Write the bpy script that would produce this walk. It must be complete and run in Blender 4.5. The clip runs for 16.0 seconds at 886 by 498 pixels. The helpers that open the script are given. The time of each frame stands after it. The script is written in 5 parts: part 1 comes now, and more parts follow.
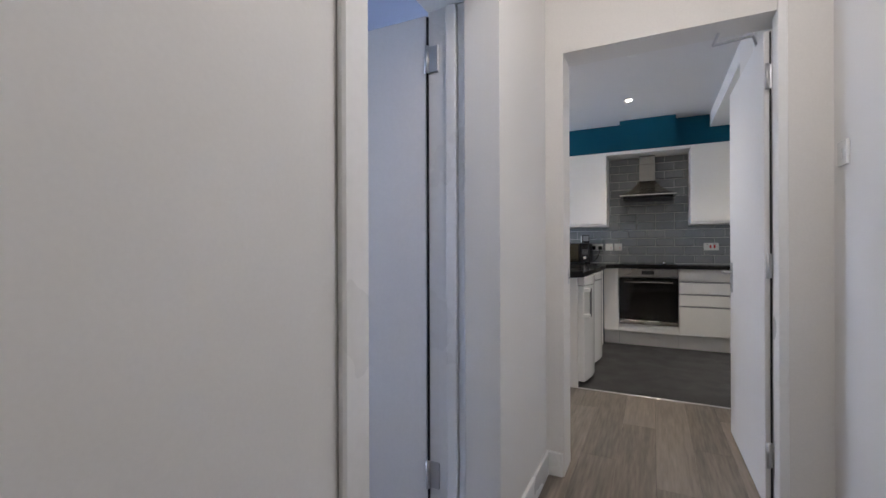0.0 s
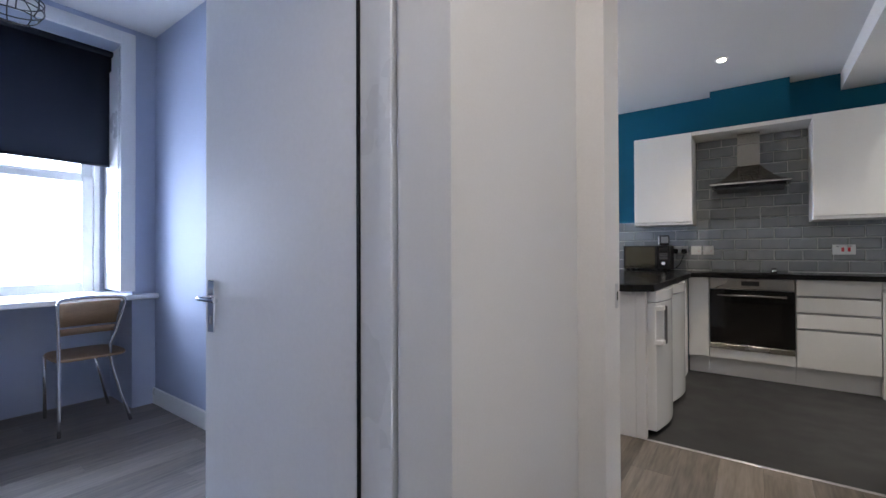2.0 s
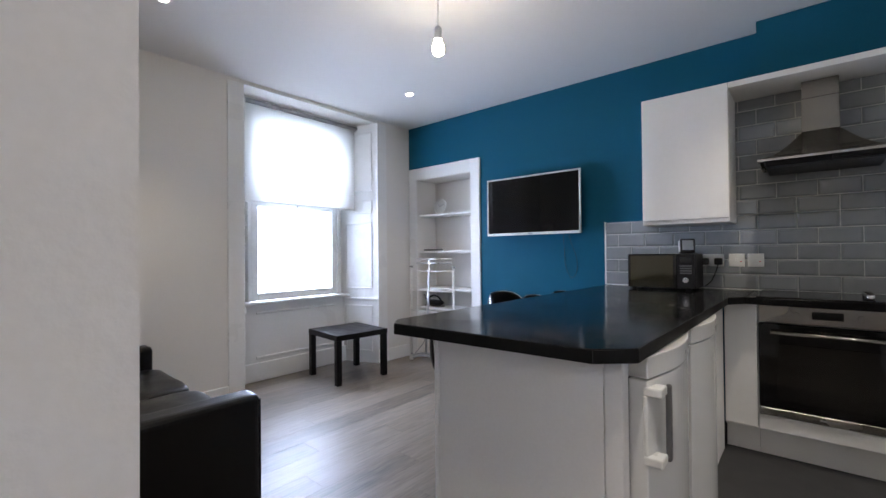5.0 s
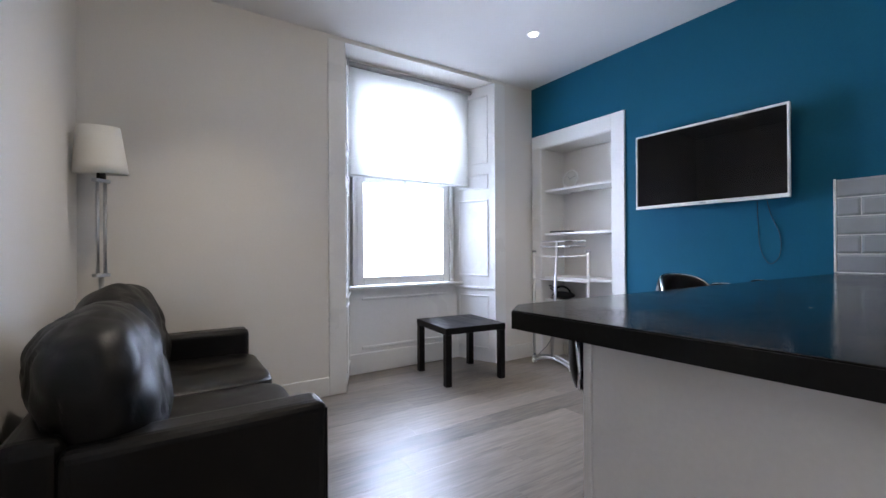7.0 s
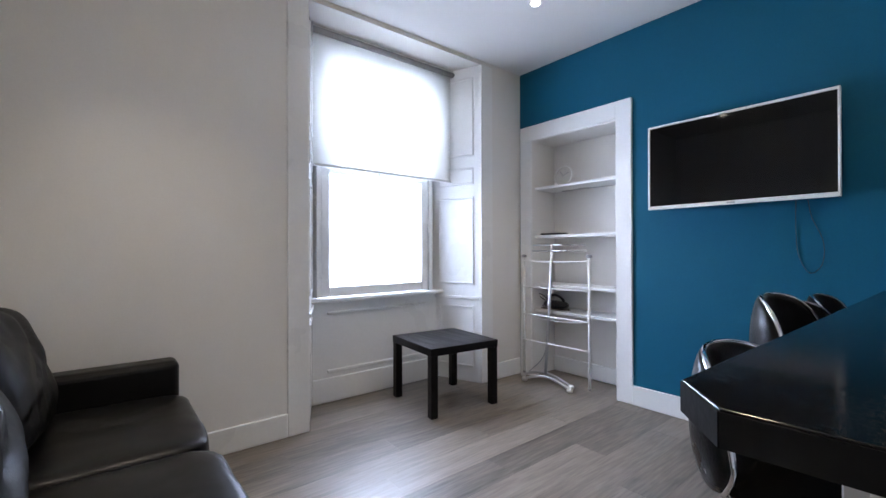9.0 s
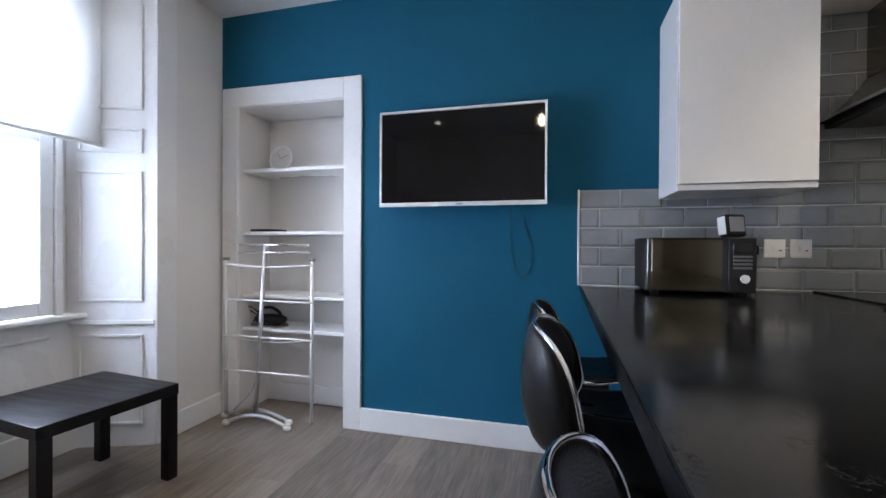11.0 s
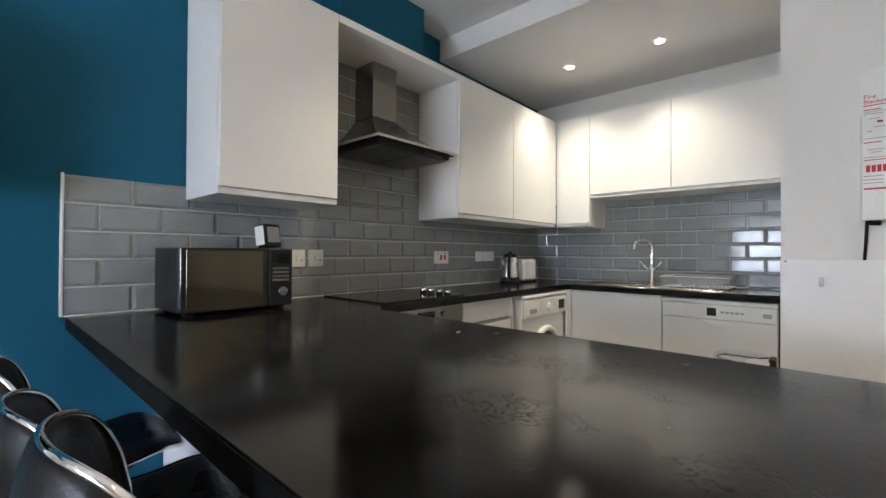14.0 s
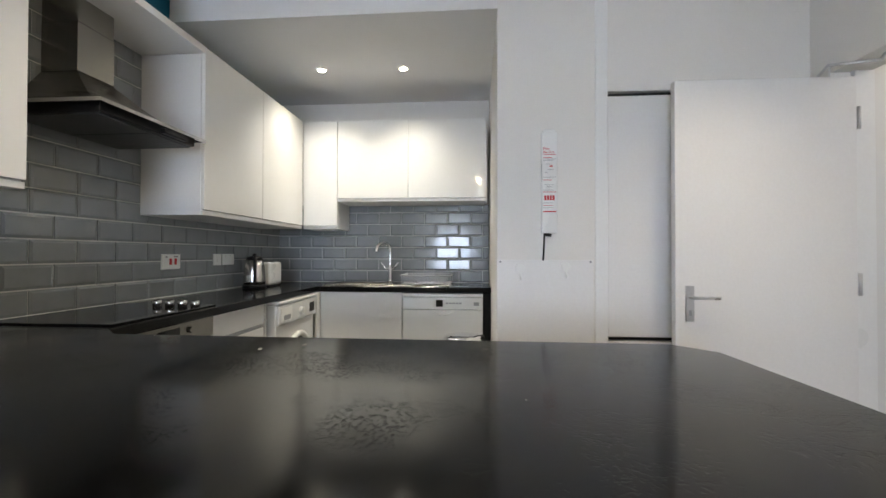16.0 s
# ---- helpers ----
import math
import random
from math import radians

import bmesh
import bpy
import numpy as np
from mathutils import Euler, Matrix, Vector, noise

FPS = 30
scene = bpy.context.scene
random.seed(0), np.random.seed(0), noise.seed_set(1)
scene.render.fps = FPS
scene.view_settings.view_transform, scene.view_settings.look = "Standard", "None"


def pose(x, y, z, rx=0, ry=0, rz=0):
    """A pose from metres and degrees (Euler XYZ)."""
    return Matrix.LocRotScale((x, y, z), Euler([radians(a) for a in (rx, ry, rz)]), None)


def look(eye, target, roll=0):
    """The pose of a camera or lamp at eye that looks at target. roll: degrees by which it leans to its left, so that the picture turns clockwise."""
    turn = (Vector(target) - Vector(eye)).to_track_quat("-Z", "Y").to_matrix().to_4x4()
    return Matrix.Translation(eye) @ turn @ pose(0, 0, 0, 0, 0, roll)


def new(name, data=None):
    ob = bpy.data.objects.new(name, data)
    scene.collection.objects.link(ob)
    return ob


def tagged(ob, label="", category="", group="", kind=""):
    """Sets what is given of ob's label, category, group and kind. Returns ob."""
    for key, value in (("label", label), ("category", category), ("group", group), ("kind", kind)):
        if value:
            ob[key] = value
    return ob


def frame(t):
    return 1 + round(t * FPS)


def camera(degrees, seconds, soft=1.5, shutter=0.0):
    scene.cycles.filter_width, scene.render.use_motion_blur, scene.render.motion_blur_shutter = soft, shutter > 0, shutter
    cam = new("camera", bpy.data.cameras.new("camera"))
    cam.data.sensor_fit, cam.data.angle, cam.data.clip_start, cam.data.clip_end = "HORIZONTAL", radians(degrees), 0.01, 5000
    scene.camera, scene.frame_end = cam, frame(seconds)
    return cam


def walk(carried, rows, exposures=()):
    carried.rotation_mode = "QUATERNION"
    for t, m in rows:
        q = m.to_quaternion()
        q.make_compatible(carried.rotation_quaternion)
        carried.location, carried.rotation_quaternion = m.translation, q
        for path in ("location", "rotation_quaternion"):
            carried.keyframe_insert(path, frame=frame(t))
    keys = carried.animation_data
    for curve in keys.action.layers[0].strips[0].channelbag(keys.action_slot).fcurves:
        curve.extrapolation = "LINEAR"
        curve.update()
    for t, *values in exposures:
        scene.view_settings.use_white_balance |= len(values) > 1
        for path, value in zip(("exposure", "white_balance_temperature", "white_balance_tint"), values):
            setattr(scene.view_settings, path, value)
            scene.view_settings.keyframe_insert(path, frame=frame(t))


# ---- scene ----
cam = camera(92.5, 16.0)
PATH = [
    (0, (-0.01, 0.282, 1.093), (-0.898, 2.074, 1.094), -0.2),
    (0.5, (-0.024, 0.584, 1.093), (-0.982, 2.339, 1.103), -0.2),
    (1, (-0.026, 0.766, 1.089), (-1.09, 2.46, 1.112), -0.1),
    (1.5, (-0.019, 0.863, 1.109), (-1.176, 2.495, 1.133), -0.2),
    (2, (-0.025, 1.026, 1.1), (-1.211, 2.636, 1.116), -0.2),
    (2.5, (-0.029, 1.336, 1.104), (-1.193, 2.962, 1.104), -0.4),
    (3, (-0.021, 1.732, 1.113), (-1.142, 3.389, 1.112), -0.5),
    (3.2, (0.0, 1.936, 1.111), (-1.117, 3.595, 1.113), -0.5),
    (5.3, (-0.151, 2.537, 1.181), (-1.517, 3.998, 1.2), -0.4),
    (5.5, (-0.153, 2.601, 1.175), (-1.565, 4.018, 1.192), -0.3),
    (6, (-0.269, 2.7, 1.114), (-1.788, 4.0, 1.125), -0.3),
    (6.5, (-0.455, 2.831, 1.061), (-2.07, 4.01, 1.068), -0.3),
    (7, (-0.635, 2.93, 1.045), (-2.307, 4.027, 1.051), -0.3),
    (7.5, (-0.817, 2.989, 1.046), (-2.496, 4.076, 1.051), -0.3),
    (8, (-0.953, 3.019, 1.051), (-2.621, 4.122, 1.06), -0.2),
    (8.2, (-1.0, 3.018, 1.058), (-2.655, 4.14, 1.068), -0.1),
    (10.3, (-1.416, 3.391, 1.098), (-2.482, 5.083, 1.09), -0.1),
    (10.5, (-1.449, 3.463, 1.104), (-2.38, 5.233, 1.095), 0.1),
    (11, (-1.506, 3.611, 1.114), (-2.019, 5.545, 1.102), 0.3),
    (11.5, (-1.536, 3.714, 1.122), (-1.573, 5.714, 1.093), 0.3),
    (12, (-1.532, 3.841, 1.122), (-1.128, 5.799, 1.105), 0.6),
    (12.5, (-1.551, 3.918, 1.149), (-0.755, 5.753, 1.141), 0.6),
    (13, (-1.575, 3.956, 1.142), (-0.47, 5.623, 1.157), 0.4),
    (13.5, (-1.596, 3.975, 1.145), (-0.27, 5.472, 1.165), 0.3),
    (14, (-1.605, 3.987, 1.144), (-0.114, 5.319, 1.162), 0.3),
    (14.5, (-1.584, 4.054, 1.138), (0.061, 5.191, 1.153), 0.2),
    (15, (-1.553, 4.13, 1.147), (0.237, 5.022, 1.161), 0.2),
    (15.5, (-1.61, 4.196, 1.155), (0.307, 4.765, 1.177), 0.2),
    (16, (-1.708, 4.225, 1.159), (0.286, 4.379, 1.182), 0.1),
]
walk(cam, [(t, look(eye, target, roll)) for t, eye, target, roll in PATH],
     [(0, 0.0, 6500, 10), (10.5, 0.0, 6500, 10), (12, 0.0, 7300, 7), (13.5, 0.1, 7450, 6), (16, 0.1, 7200, 5)])


# ---- world and light ----
world = bpy.data.worlds.new("sky")
scene.world = world
world.use_nodes = True
wn = world.node_tree
sky = wn.nodes.new("ShaderNodeTexSky")
sky.sky_type, sky.sun_disc = "NISHITA", False
sky.sun_elevation, sky.sun_rotation = radians(40), radians(200)
wn.links.new(sky.outputs[0], wn.nodes["Background"].inputs[0])
wn.nodes["Background"].inputs[1].default_value = 0.12


def lamp(name, kind, energy, colour, m, size=0.1, size_y=None, spot=None):
    data = bpy.data.lights.new(name, kind)
    data.energy, data.color = energy, colour
    if kind == "AREA":
        data.shape = "RECTANGLE" if size_y else "DISK"
        data.size = size
        if size_y:
            data.size_y = size_y
    else:
        data.shadow_soft_size = size
    if spot:
        data.spot_size, data.spot_blend = radians(spot), 1.0
    ob = new(name, data)
    ob.matrix_world = m
    return ob


DAY = (0.61, 0.73, 1.0)
DAY_W = (0.60, 0.72, 1.0)
WARM = (1.0, 0.885, 0.75)
COOL = (1.0, 0.955, 0.89)
SPOT_W, WIN_W, BED_W = 60.0, 132.0, 122.0
sun = lamp("sun", "SUN", 0.8, (1.0, 0.97, 0.92), look((0, 0, 10), (2, -6, 0)))
sun.data.angle = radians(12)
lamp("window_daylight", "AREA", WIN_W, DAY_W, look((-4.42, 4.79, 1.66), (0, 4.79, 1.3)), 1.15, 1.8)
lamp("bedroom_daylight", "AREA", BED_W, DAY, look((-4.42, 1.43, 1.66), (0, 1.43, 1.3)), 1.05, 1.7)
MAIN_Z, SOFF_Z, BED_Z = 2.625, 2.48, 2.70
SPOTS = [(-2.87, 3.25, MAIN_Z), (-2.86, 5.19, MAIN_Z), (-0.23, 5.05, MAIN_Z), (-0.23, 3.17, MAIN_Z), (1.25, 5.33, SOFF_Z), (1.265, 4.74, SOFF_Z)]
for sx, sy, sz in SPOTS:
    lamp("downlight_beam", "SPOT", SPOT_W * (0.98 if sx > 1 else 1.0 if sx < -1 else 1.2 if sy < 4 else 1.45), COOL if sx > 1 else WARM, look((sx, sy, sz - 0.012), (sx, sy, 0)), 0.03, spot=112 if sx > 1 else 96)
# Fill lamp added to brighten the hall walls; its place is invented.
lamp("hall_fill", "POINT", 17.5, (1.0, 0.935, 0.91), pose(0.12, 1.05, 2.36), 0.2)


# ---- materials ----
def mat(name, colour, rough=0.5, metal=0.0, var=0.06, scale=3.0, fine=90.0, bump=0.05, stretch=(1, 1, 1), coat=0.0, island=0.0, rvar=0.08, spec=0.5):
    m = bpy.data.materials.new(name)
    m.use_nodes = True
    nt = m.node_tree
    p = nt.nodes["Principled BSDF"]
    tc = nt.nodes.new("ShaderNodeTexCoord")
    mp = nt.nodes.new("ShaderNodeMapping")
    mp.inputs["Scale"].default_value = stretch
    nt.links.new(tc.outputs["Object"], mp.inputs[0])
    big = nt.nodes.new("ShaderNodeTexNoise")
    big.inputs["Scale"].default_value, big.inputs["Detail"].default_value = scale, 4
    small = nt.nodes.new("ShaderNodeTexNoise")
    small.inputs["Scale"].default_value, small.inputs["Detail"].default_value = fine, 3
    for n in (big, small):
        nt.links.new(mp.outputs[0], n.inputs["Vector"])
    add = nt.nodes.new("ShaderNodeMath")
    add.operation = "ADD"
    nt.links.new(big.outputs["Fac"], add.inputs[0])
    nt.links.new(small.outputs["Fac"], add.inputs[1])
    last = add.outputs[0]
    if island:
        seed = nt.nodes.new("ShaderNodeObjectInfo")
        shift = nt.nodes.new("ShaderNodeMath")
        shift.operation, shift.inputs[1].default_value = "MULTIPLY", 61.0
        nt.links.new(seed.outputs["Random"], shift.inputs[0])
        nt.links.new(shift.outputs[0], mp.inputs["Location"])
        inf = nt.nodes.new("ShaderNodeObjectInfo")
        mul = nt.nodes.new("ShaderNodeMath")
        mul.operation, mul.inputs[1].default_value, mul.inputs[2].default_value = "MULTIPLY_ADD", island, -island / 2
        nt.links.new(inf.outputs["Random"], mul.inputs[0])
        ad2 = nt.nodes.new("ShaderNodeMath")
        ad2.operation = "ADD"
        nt.links.new(last, ad2.inputs[0])
        nt.links.new(mul.outputs[0], ad2.inputs[1])
        last = ad2.outputs[0]
    rng = nt.nodes.new("ShaderNodeMapRange")
    rng.inputs["From Min"].default_value, rng.inputs["From Max"].default_value = 0.5, 1.5
    rng.inputs["To Min"].default_value, rng.inputs["To Max"].default_value = 1 - var * 2, 1 + var * 2
    nt.links.new(last, rng.inputs["Value"])
    mix = nt.nodes.new("ShaderNodeMix")
    mix.data_type, mix.blend_type = "RGBA", "MULTIPLY"
    mix.inputs["Factor"].default_value = 1.0
    mix.inputs["A"].default_value = (*colour, 1)
    nt.links.new(rng.outputs[0], mix.inputs["B"])
    nt.links.new(mix.outputs["Result"], p.inputs["Base Color"])
    rr = nt.nodes.new("ShaderNodeMapRange")
    rr.inputs["From Min"].default_value, rr.inputs["From Max"].default_value = 0.3, 0.7
    rr.inputs["To Min"].default_value, rr.inputs["To Max"].default_value = max(rough - rvar, 0.02), min(rough + rvar, 1)
    nt.links.new(big.outputs["Fac"], rr.inputs["Value"])
    nt.links.new(rr.outputs[0], p.inputs["Roughness"])
    p.inputs["Metallic"].default_value = metal
    p.inputs["Specular IOR Level"].default_value = spec
    if coat:
        p.inputs["Coat Weight"].default_value, p.inputs["Coat Roughness"].default_value = coat, 0.04
    if bump:
        b = nt.nodes.new("ShaderNodeBump")
        b.inputs["Strength"].default_value, b.inputs["Distance"].default_value = bump, 0.01
        nt.links.new(small.outputs["Fac"], b.inputs["Height"])
        nt.links.new(b.outputs[0], p.inputs["Normal"])
    return m


def emit(name, colour, strength):
    m = bpy.data.materials.new(name)
    m.use_nodes = True
    p = m.node_tree.nodes["Principled BSDF"]
    p.inputs["Base Color"].default_value = (*colour, 1)
    p.inputs["Emission Color"].default_value = (*colour, 1)
    p.inputs["Emission Strength"].default_value = strength
    return m


def clear(name, tint=(1, 1, 1), rough=0.0):
    m = bpy.data.materials.new(name)
    m.use_nodes = True
    p = m.node_tree.nodes["Principled BSDF"]
    p.inputs["Base Color"].default_value = (*tint, 1)
    p.inputs["Transmission Weight"].default_value, p.inputs["Roughness"].default_value, p.inputs["IOR"].default_value = 1.0, rough, 1.45
    return m


def cloth_thin(name, colour, through_part):
    m = bpy.data.materials.new(name)
    m.use_nodes = True
    nt = m.node_tree
    out = nt.nodes["Material Output"]
    d, tr, mx = nt.nodes.new("ShaderNodeBsdfDiffuse"), nt.nodes.new("ShaderNodeBsdfTranslucent"), nt.nodes.new("ShaderNodeMixShader")
    nz = nt.nodes.new("ShaderNodeTexNoise")
    nz.inputs["Scale"].default_value = 160
    hue = nt.nodes.new("ShaderNodeMix")
    hue.data_type = "RGBA"
    hue.inputs["A"].default_value = (*[c * 0.93 for c in colour], 1)
    hue.inputs["B"].default_value = (*colour, 1)
    nt.links.new(nz.outputs["Fac"], hue.inputs["Factor"])
    for s in (d, tr):
        nt.links.new(hue.outputs["Result"], s.inputs["Color"])
    mx.inputs[0].default_value = through_part
    nt.links.new(d.outputs[0], mx.inputs[1])
    nt.links.new(tr.outputs[0], mx.inputs[2])
    nt.links.new(mx.outputs[0], out.inputs["Surface"])
    return m


M_WALL = mat("painted plaster white", (0.76, 0.74, 0.71), 0.75, var=0.02, scale=1.2, fine=140, bump=0.06)
M_HALL = mat("painted plaster hall", (0.74, 0.73, 0.71), 0.6, var=0.015, scale=0.9, fine=160, bump=0.02)
M_CEIL = mat("ceiling emulsion", (0.78, 0.77, 0.76), 0.85, var=0.015, scale=0.8, fine=110, bump=0.04)
M_TEAL = mat("teal emulsion", (0.0055, 0.096, 0.168), 0.8, spec=0.2, var=0.05, scale=1.0, fine=160, bump=0.06)
M_LILAC = mat("grey blue emulsion", (0.42, 0.47, 0.60), 0.7, var=0.025, scale=1.0, fine=140, bump=0.05)
M_TRIM = mat("white gloss woodwork", (0.80, 0.80, 0.79), 0.32, var=0.02, scale=2.0, fine=60, bump=0.02)
M_DOOR = mat("white satin door", (0.78, 0.77, 0.76), 0.38, var=0.02, scale=1.5, fine=70, bump=0.03)
M_CAB = mat("white gloss laminate", (0.80, 0.79, 0.77), 0.07, var=0.01, scale=1.0, fine=40, bump=0.0, rvar=0.03)
M_CARC = mat("white carcass board", (0.74, 0.73, 0.72), 0.45, var=0.02)
M_PLANK = mat("grey oak vinyl", (0.182, 0.154, 0.13), 0.37, var=0.30, scale=2.4, fine=11, bump=0.03, stretch=(7.0, 0.55, 1), island=0.45, rvar=0.08, spec=0.5)
M_VINYL = mat("charcoal sheet vinyl", (0.026, 0.0255, 0.027), 0.5, var=0.14, scale=5, fine=220, bump=0.10)
M_TOP = mat("black granite effect laminate", (0.006, 0.006, 0.0065), 0.125, var=0.25, scale=5.0, fine=420, bump=0.012, rvar=0.03, spec=0.19)


def worn(m, patch=3.4, fleck=140.0):
    """Scattered dull flecks in loose patches, and a few pale nicks."""
    nt = m.node_tree
    p = nt.nodes["Principled BSDF"]
    tc = nt.nodes.new("ShaderNodeTexCoord")

    def noise(scale, lo, hi):
        n, r = nt.nodes.new("ShaderNodeTexNoise"), nt.nodes.new("ShaderNodeMapRange")
        n.inputs["Scale"].default_value, n.inputs["Detail"].default_value = scale, 5
        r.inputs["From Min"].default_value, r.inputs["From Max"].default_value = lo, hi
        nt.links.new(tc.outputs["Object"], n.inputs["Vector"])
        nt.links.new(n.outputs["Fac"], r.inputs["Value"])
        return r.outputs[0]

    def op(kind, a, b):
        n = nt.nodes.new("ShaderNodeMath")
        n.operation = kind
        nt.links.new(a, n.inputs[0])
        if isinstance(b, float):
            n.inputs[1].default_value = b
        else:
            nt.links.new(b, n.inputs[1])
        return n.outputs[0]

    flecks = op("MULTIPLY", noise(patch, 0.50, 0.60), noise(fleck, 0.54, 0.62))
    rough = p.inputs["Roughness"].links[0].from_socket
    nt.links.new(op("ADD", rough, op("MULTIPLY", flecks, 0.12)), p.inputs["Roughness"])
    pit = nt.nodes.new("ShaderNodeBump")
    pit.inputs["Strength"].default_value, pit.inputs["Distance"].default_value, pit.invert = 0.45, 0.001, True
    nt.links.new(flecks, pit.inputs["Height"])
    nt.links.new(nt.nodes["Bump"].outputs[0], pit.inputs["Normal"])
    nt.links.new(pit.outputs[0], p.inputs["Normal"])


worn(M_TOP)
M_EDGE = mat("black laminate edging", (0.006, 0.006, 0.0065), 0.45, var=0.15, spec=0.15)
M_TILE = mat("grey glazed ceramic", (0.26, 0.275, 0.285), 0.09, var=0.06, scale=1.5, fine=12, bump=0.012, island=0.25, rvar=0.03, spec=0.5)
M_GROUT = mat("pale grout", (0.62, 0.62, 0.60), 0.85, var=0.05, fine=200, bump=0.15)
M_STEEL = mat("brushed steel", (0.29, 0.275, 0.25), 0.26, 1.0, var=0.02, scale=2, fine=30, bump=0.0, rvar=0.02)
M_CHROME = mat("polished chrome", (0.82, 0.82, 0.83), 0.07, 1.0, var=0.02, bump=0.0, rvar=0.03)
M_ALU = mat("satin aluminium", (0.60, 0.60, 0.61), 0.34, 1.0, var=0.03, bump=0.01)
M_BLACK = mat("black plastic", (0.008, 0.008, 0.0085), 0.38, var=0.1, bump=0.03, spec=0.3)
M_GLOSSB = mat("black glass", (0.006, 0.006, 0.007), 0.06, var=0.05, bump=0.0, rvar=0.02)
M_SCREEN = mat("matt black screen", (0.003, 0.003, 0.0035), 0.05, var=0.05, bump=0.0, rvar=0.01, spec=0.24)
M_WHITEP = mat("white plastic", (0.80, 0.80, 0.78), 0.28, var=0.02, bump=0.01)
M_APPL = mat("white enamel", (0.80, 0.80, 0.79), 0.16, var=0.01, bump=0.0, rvar=0.03)
M_GREYP = mat("grey plastic", (0.33, 0.33, 0.34), 0.4, var=0.05)
M_LEATH = mat("black leather", (0.004, 0.0037, 0.0037), 0.32, var=0.2, scale=7, fine=200, bump=0.12, rvar=0.08, spec=0.22)
M_SOFA = mat("creased black leather", (0.0045, 0.0042, 0.0042), 0.40, var=0.2, scale=7, fine=200, bump=0.10, rvar=0.08, spec=0.24)


def creased(m, scale=5.0, strength=0.35):
    """Soft folds and sharp creases of worn leather."""
    nt = m.node_tree
    tc, n, w = nt.nodes.new("ShaderNodeTexCoord"), nt.nodes.new("ShaderNodeTexNoise"), nt.nodes.new("ShaderNodeTexNoise")
    n.noise_type = "RIDGED_MULTIFRACTAL"
    n.inputs["Scale"].default_value, n.inputs["Detail"].default_value, n.inputs["Distortion"].default_value = scale, 2.5, 0.6
    w.inputs["Scale"].default_value = 2.2
    b = nt.nodes.new("ShaderNodeBump")
    b.inputs["Strength"].default_value, b.inputs["Distance"].default_value = strength, 0.012
    mul = nt.nodes.new("ShaderNodeMath")
    mul.operation = "MULTIPLY"
    nt.links.new(tc.outputs["Object"], n.inputs["Vector"])
    nt.links.new(tc.outputs["Object"], w.inputs["Vector"])
    nt.links.new(n.outputs["Fac"], mul.inputs[0])
    nt.links.new(w.outputs["Fac"], mul.inputs[1])
    nt.links.new(mul.outputs[0], b.inputs["Height"])
    nt.links.new(nt.nodes["Bump"].outputs[0], b.inputs["Normal"])
    nt.links.new(b.outputs[0], nt.nodes["Principled BSDF"].inputs["Normal"])


creased(M_SOFA, 2.6, 0.14)
M_HIDE = mat("smooth black leather", (0.0045, 0.0042, 0.0042), 0.33, var=0.15, scale=4, fine=260, bump=0.08, rvar=0.04, spec=0.24)
M_TABLE = mat("black stained ash veneer", (0.006, 0.005, 0.0055), 0.38, var=0.2, scale=3, fine=40, stretch=(1, 8, 1), bump=0.05, spec=0.2)
M_OVENG = mat("oven glass", (0.004, 0.004, 0.004), 0.05, spec=0.3, var=0.05, bump=0.0, rvar=0.02)
M_MWGLASS = mat("bronze mirror glass", (0.10, 0.09, 0.062), 0.08, 1.0, var=0.05, bump=0.0, rvar=0.03)
M_PINE = mat("varnished plywood", (0.27, 0.165, 0.085), 0.4, var=0.12, scale=2, fine=30, stretch=(1, 1, 9), bump=0.03)
M_DARKBL = cloth_thin("charcoal blackout fabric", (0.035, 0.04, 0.055), 0.02)
M_BLIND = cloth_thin("white screen fabric", (0.88, 0.87, 0.84), 0.7)
M_SHADE = mat("white lampshade fabric", (0.72, 0.71, 0.68), 0.8, var=0.02, fine=300, bump=0.08)
M_RED = mat("red print", (0.55, 0.02, 0.03), 0.5)
M_GREYINK = mat("grey print", (0.25, 0.25, 0.26), 0.6)
M_LED = emit("lit led lens", (1.0, 0.93, 0.82), 45.0)
M_BULB = emit("lit bulb glass", (1.0, 0.84, 0.62), 230.0)
M_GLASS = clear("clear glass")
M_SKYCARD = emit("bright overcast daylight", (0.74, 0.83, 1.0), 3.4)
# Near black: paints shade into gaps and the latch hole; also the sub floor.
M_DARK = mat("dark gap shade and sub floor", (0.02, 0.02, 0.02), 0.9)


# ---- mesh helpers ----
def box(bm, x0, x1, y0, y1, z0, z1, bev=0.0, seg=1):
    g = bmesh.ops.create_cube(bm, size=1.0, matrix=Matrix.LocRotScale(((x0 + x1) / 2, (y0 + y1) / 2, (z0 + z1) / 2), None, (abs(x1 - x0), abs(y1 - y0), abs(z1 - z0))))
    if bev:
        edges = list({e for v in g["verts"] for e in v.link_edges})
        bmesh.ops.bevel(bm, geom=edges, offset=bev, segments=seg, profile=0.5, affect="EDGES")
    return bm


def B(*args, **kw):
    return box(bmesh.new(), *args, **kw)


def prism(bm, pts, z0, z1, bev=0.0):
    lo, hi = [bm.verts.new((x, y, z0)) for x, y in pts], [bm.verts.new((x, y, z1)) for x, y in pts]
    n = len(pts)
    fs = [bm.faces.new(lo[::-1]), bm.faces.new(hi)] + [bm.faces.new((lo[i], lo[(i + 1) % n], hi[(i + 1) % n], hi[i])) for i in range(n)]
    bmesh.ops.recalc_face_normals(bm, faces=fs)
    if bev:
        bmesh.ops.bevel(bm, geom=list({e for f in fs for e in f.edges}), offset=bev, segments=2, profile=0.5, affect="EDGES")
    return bm


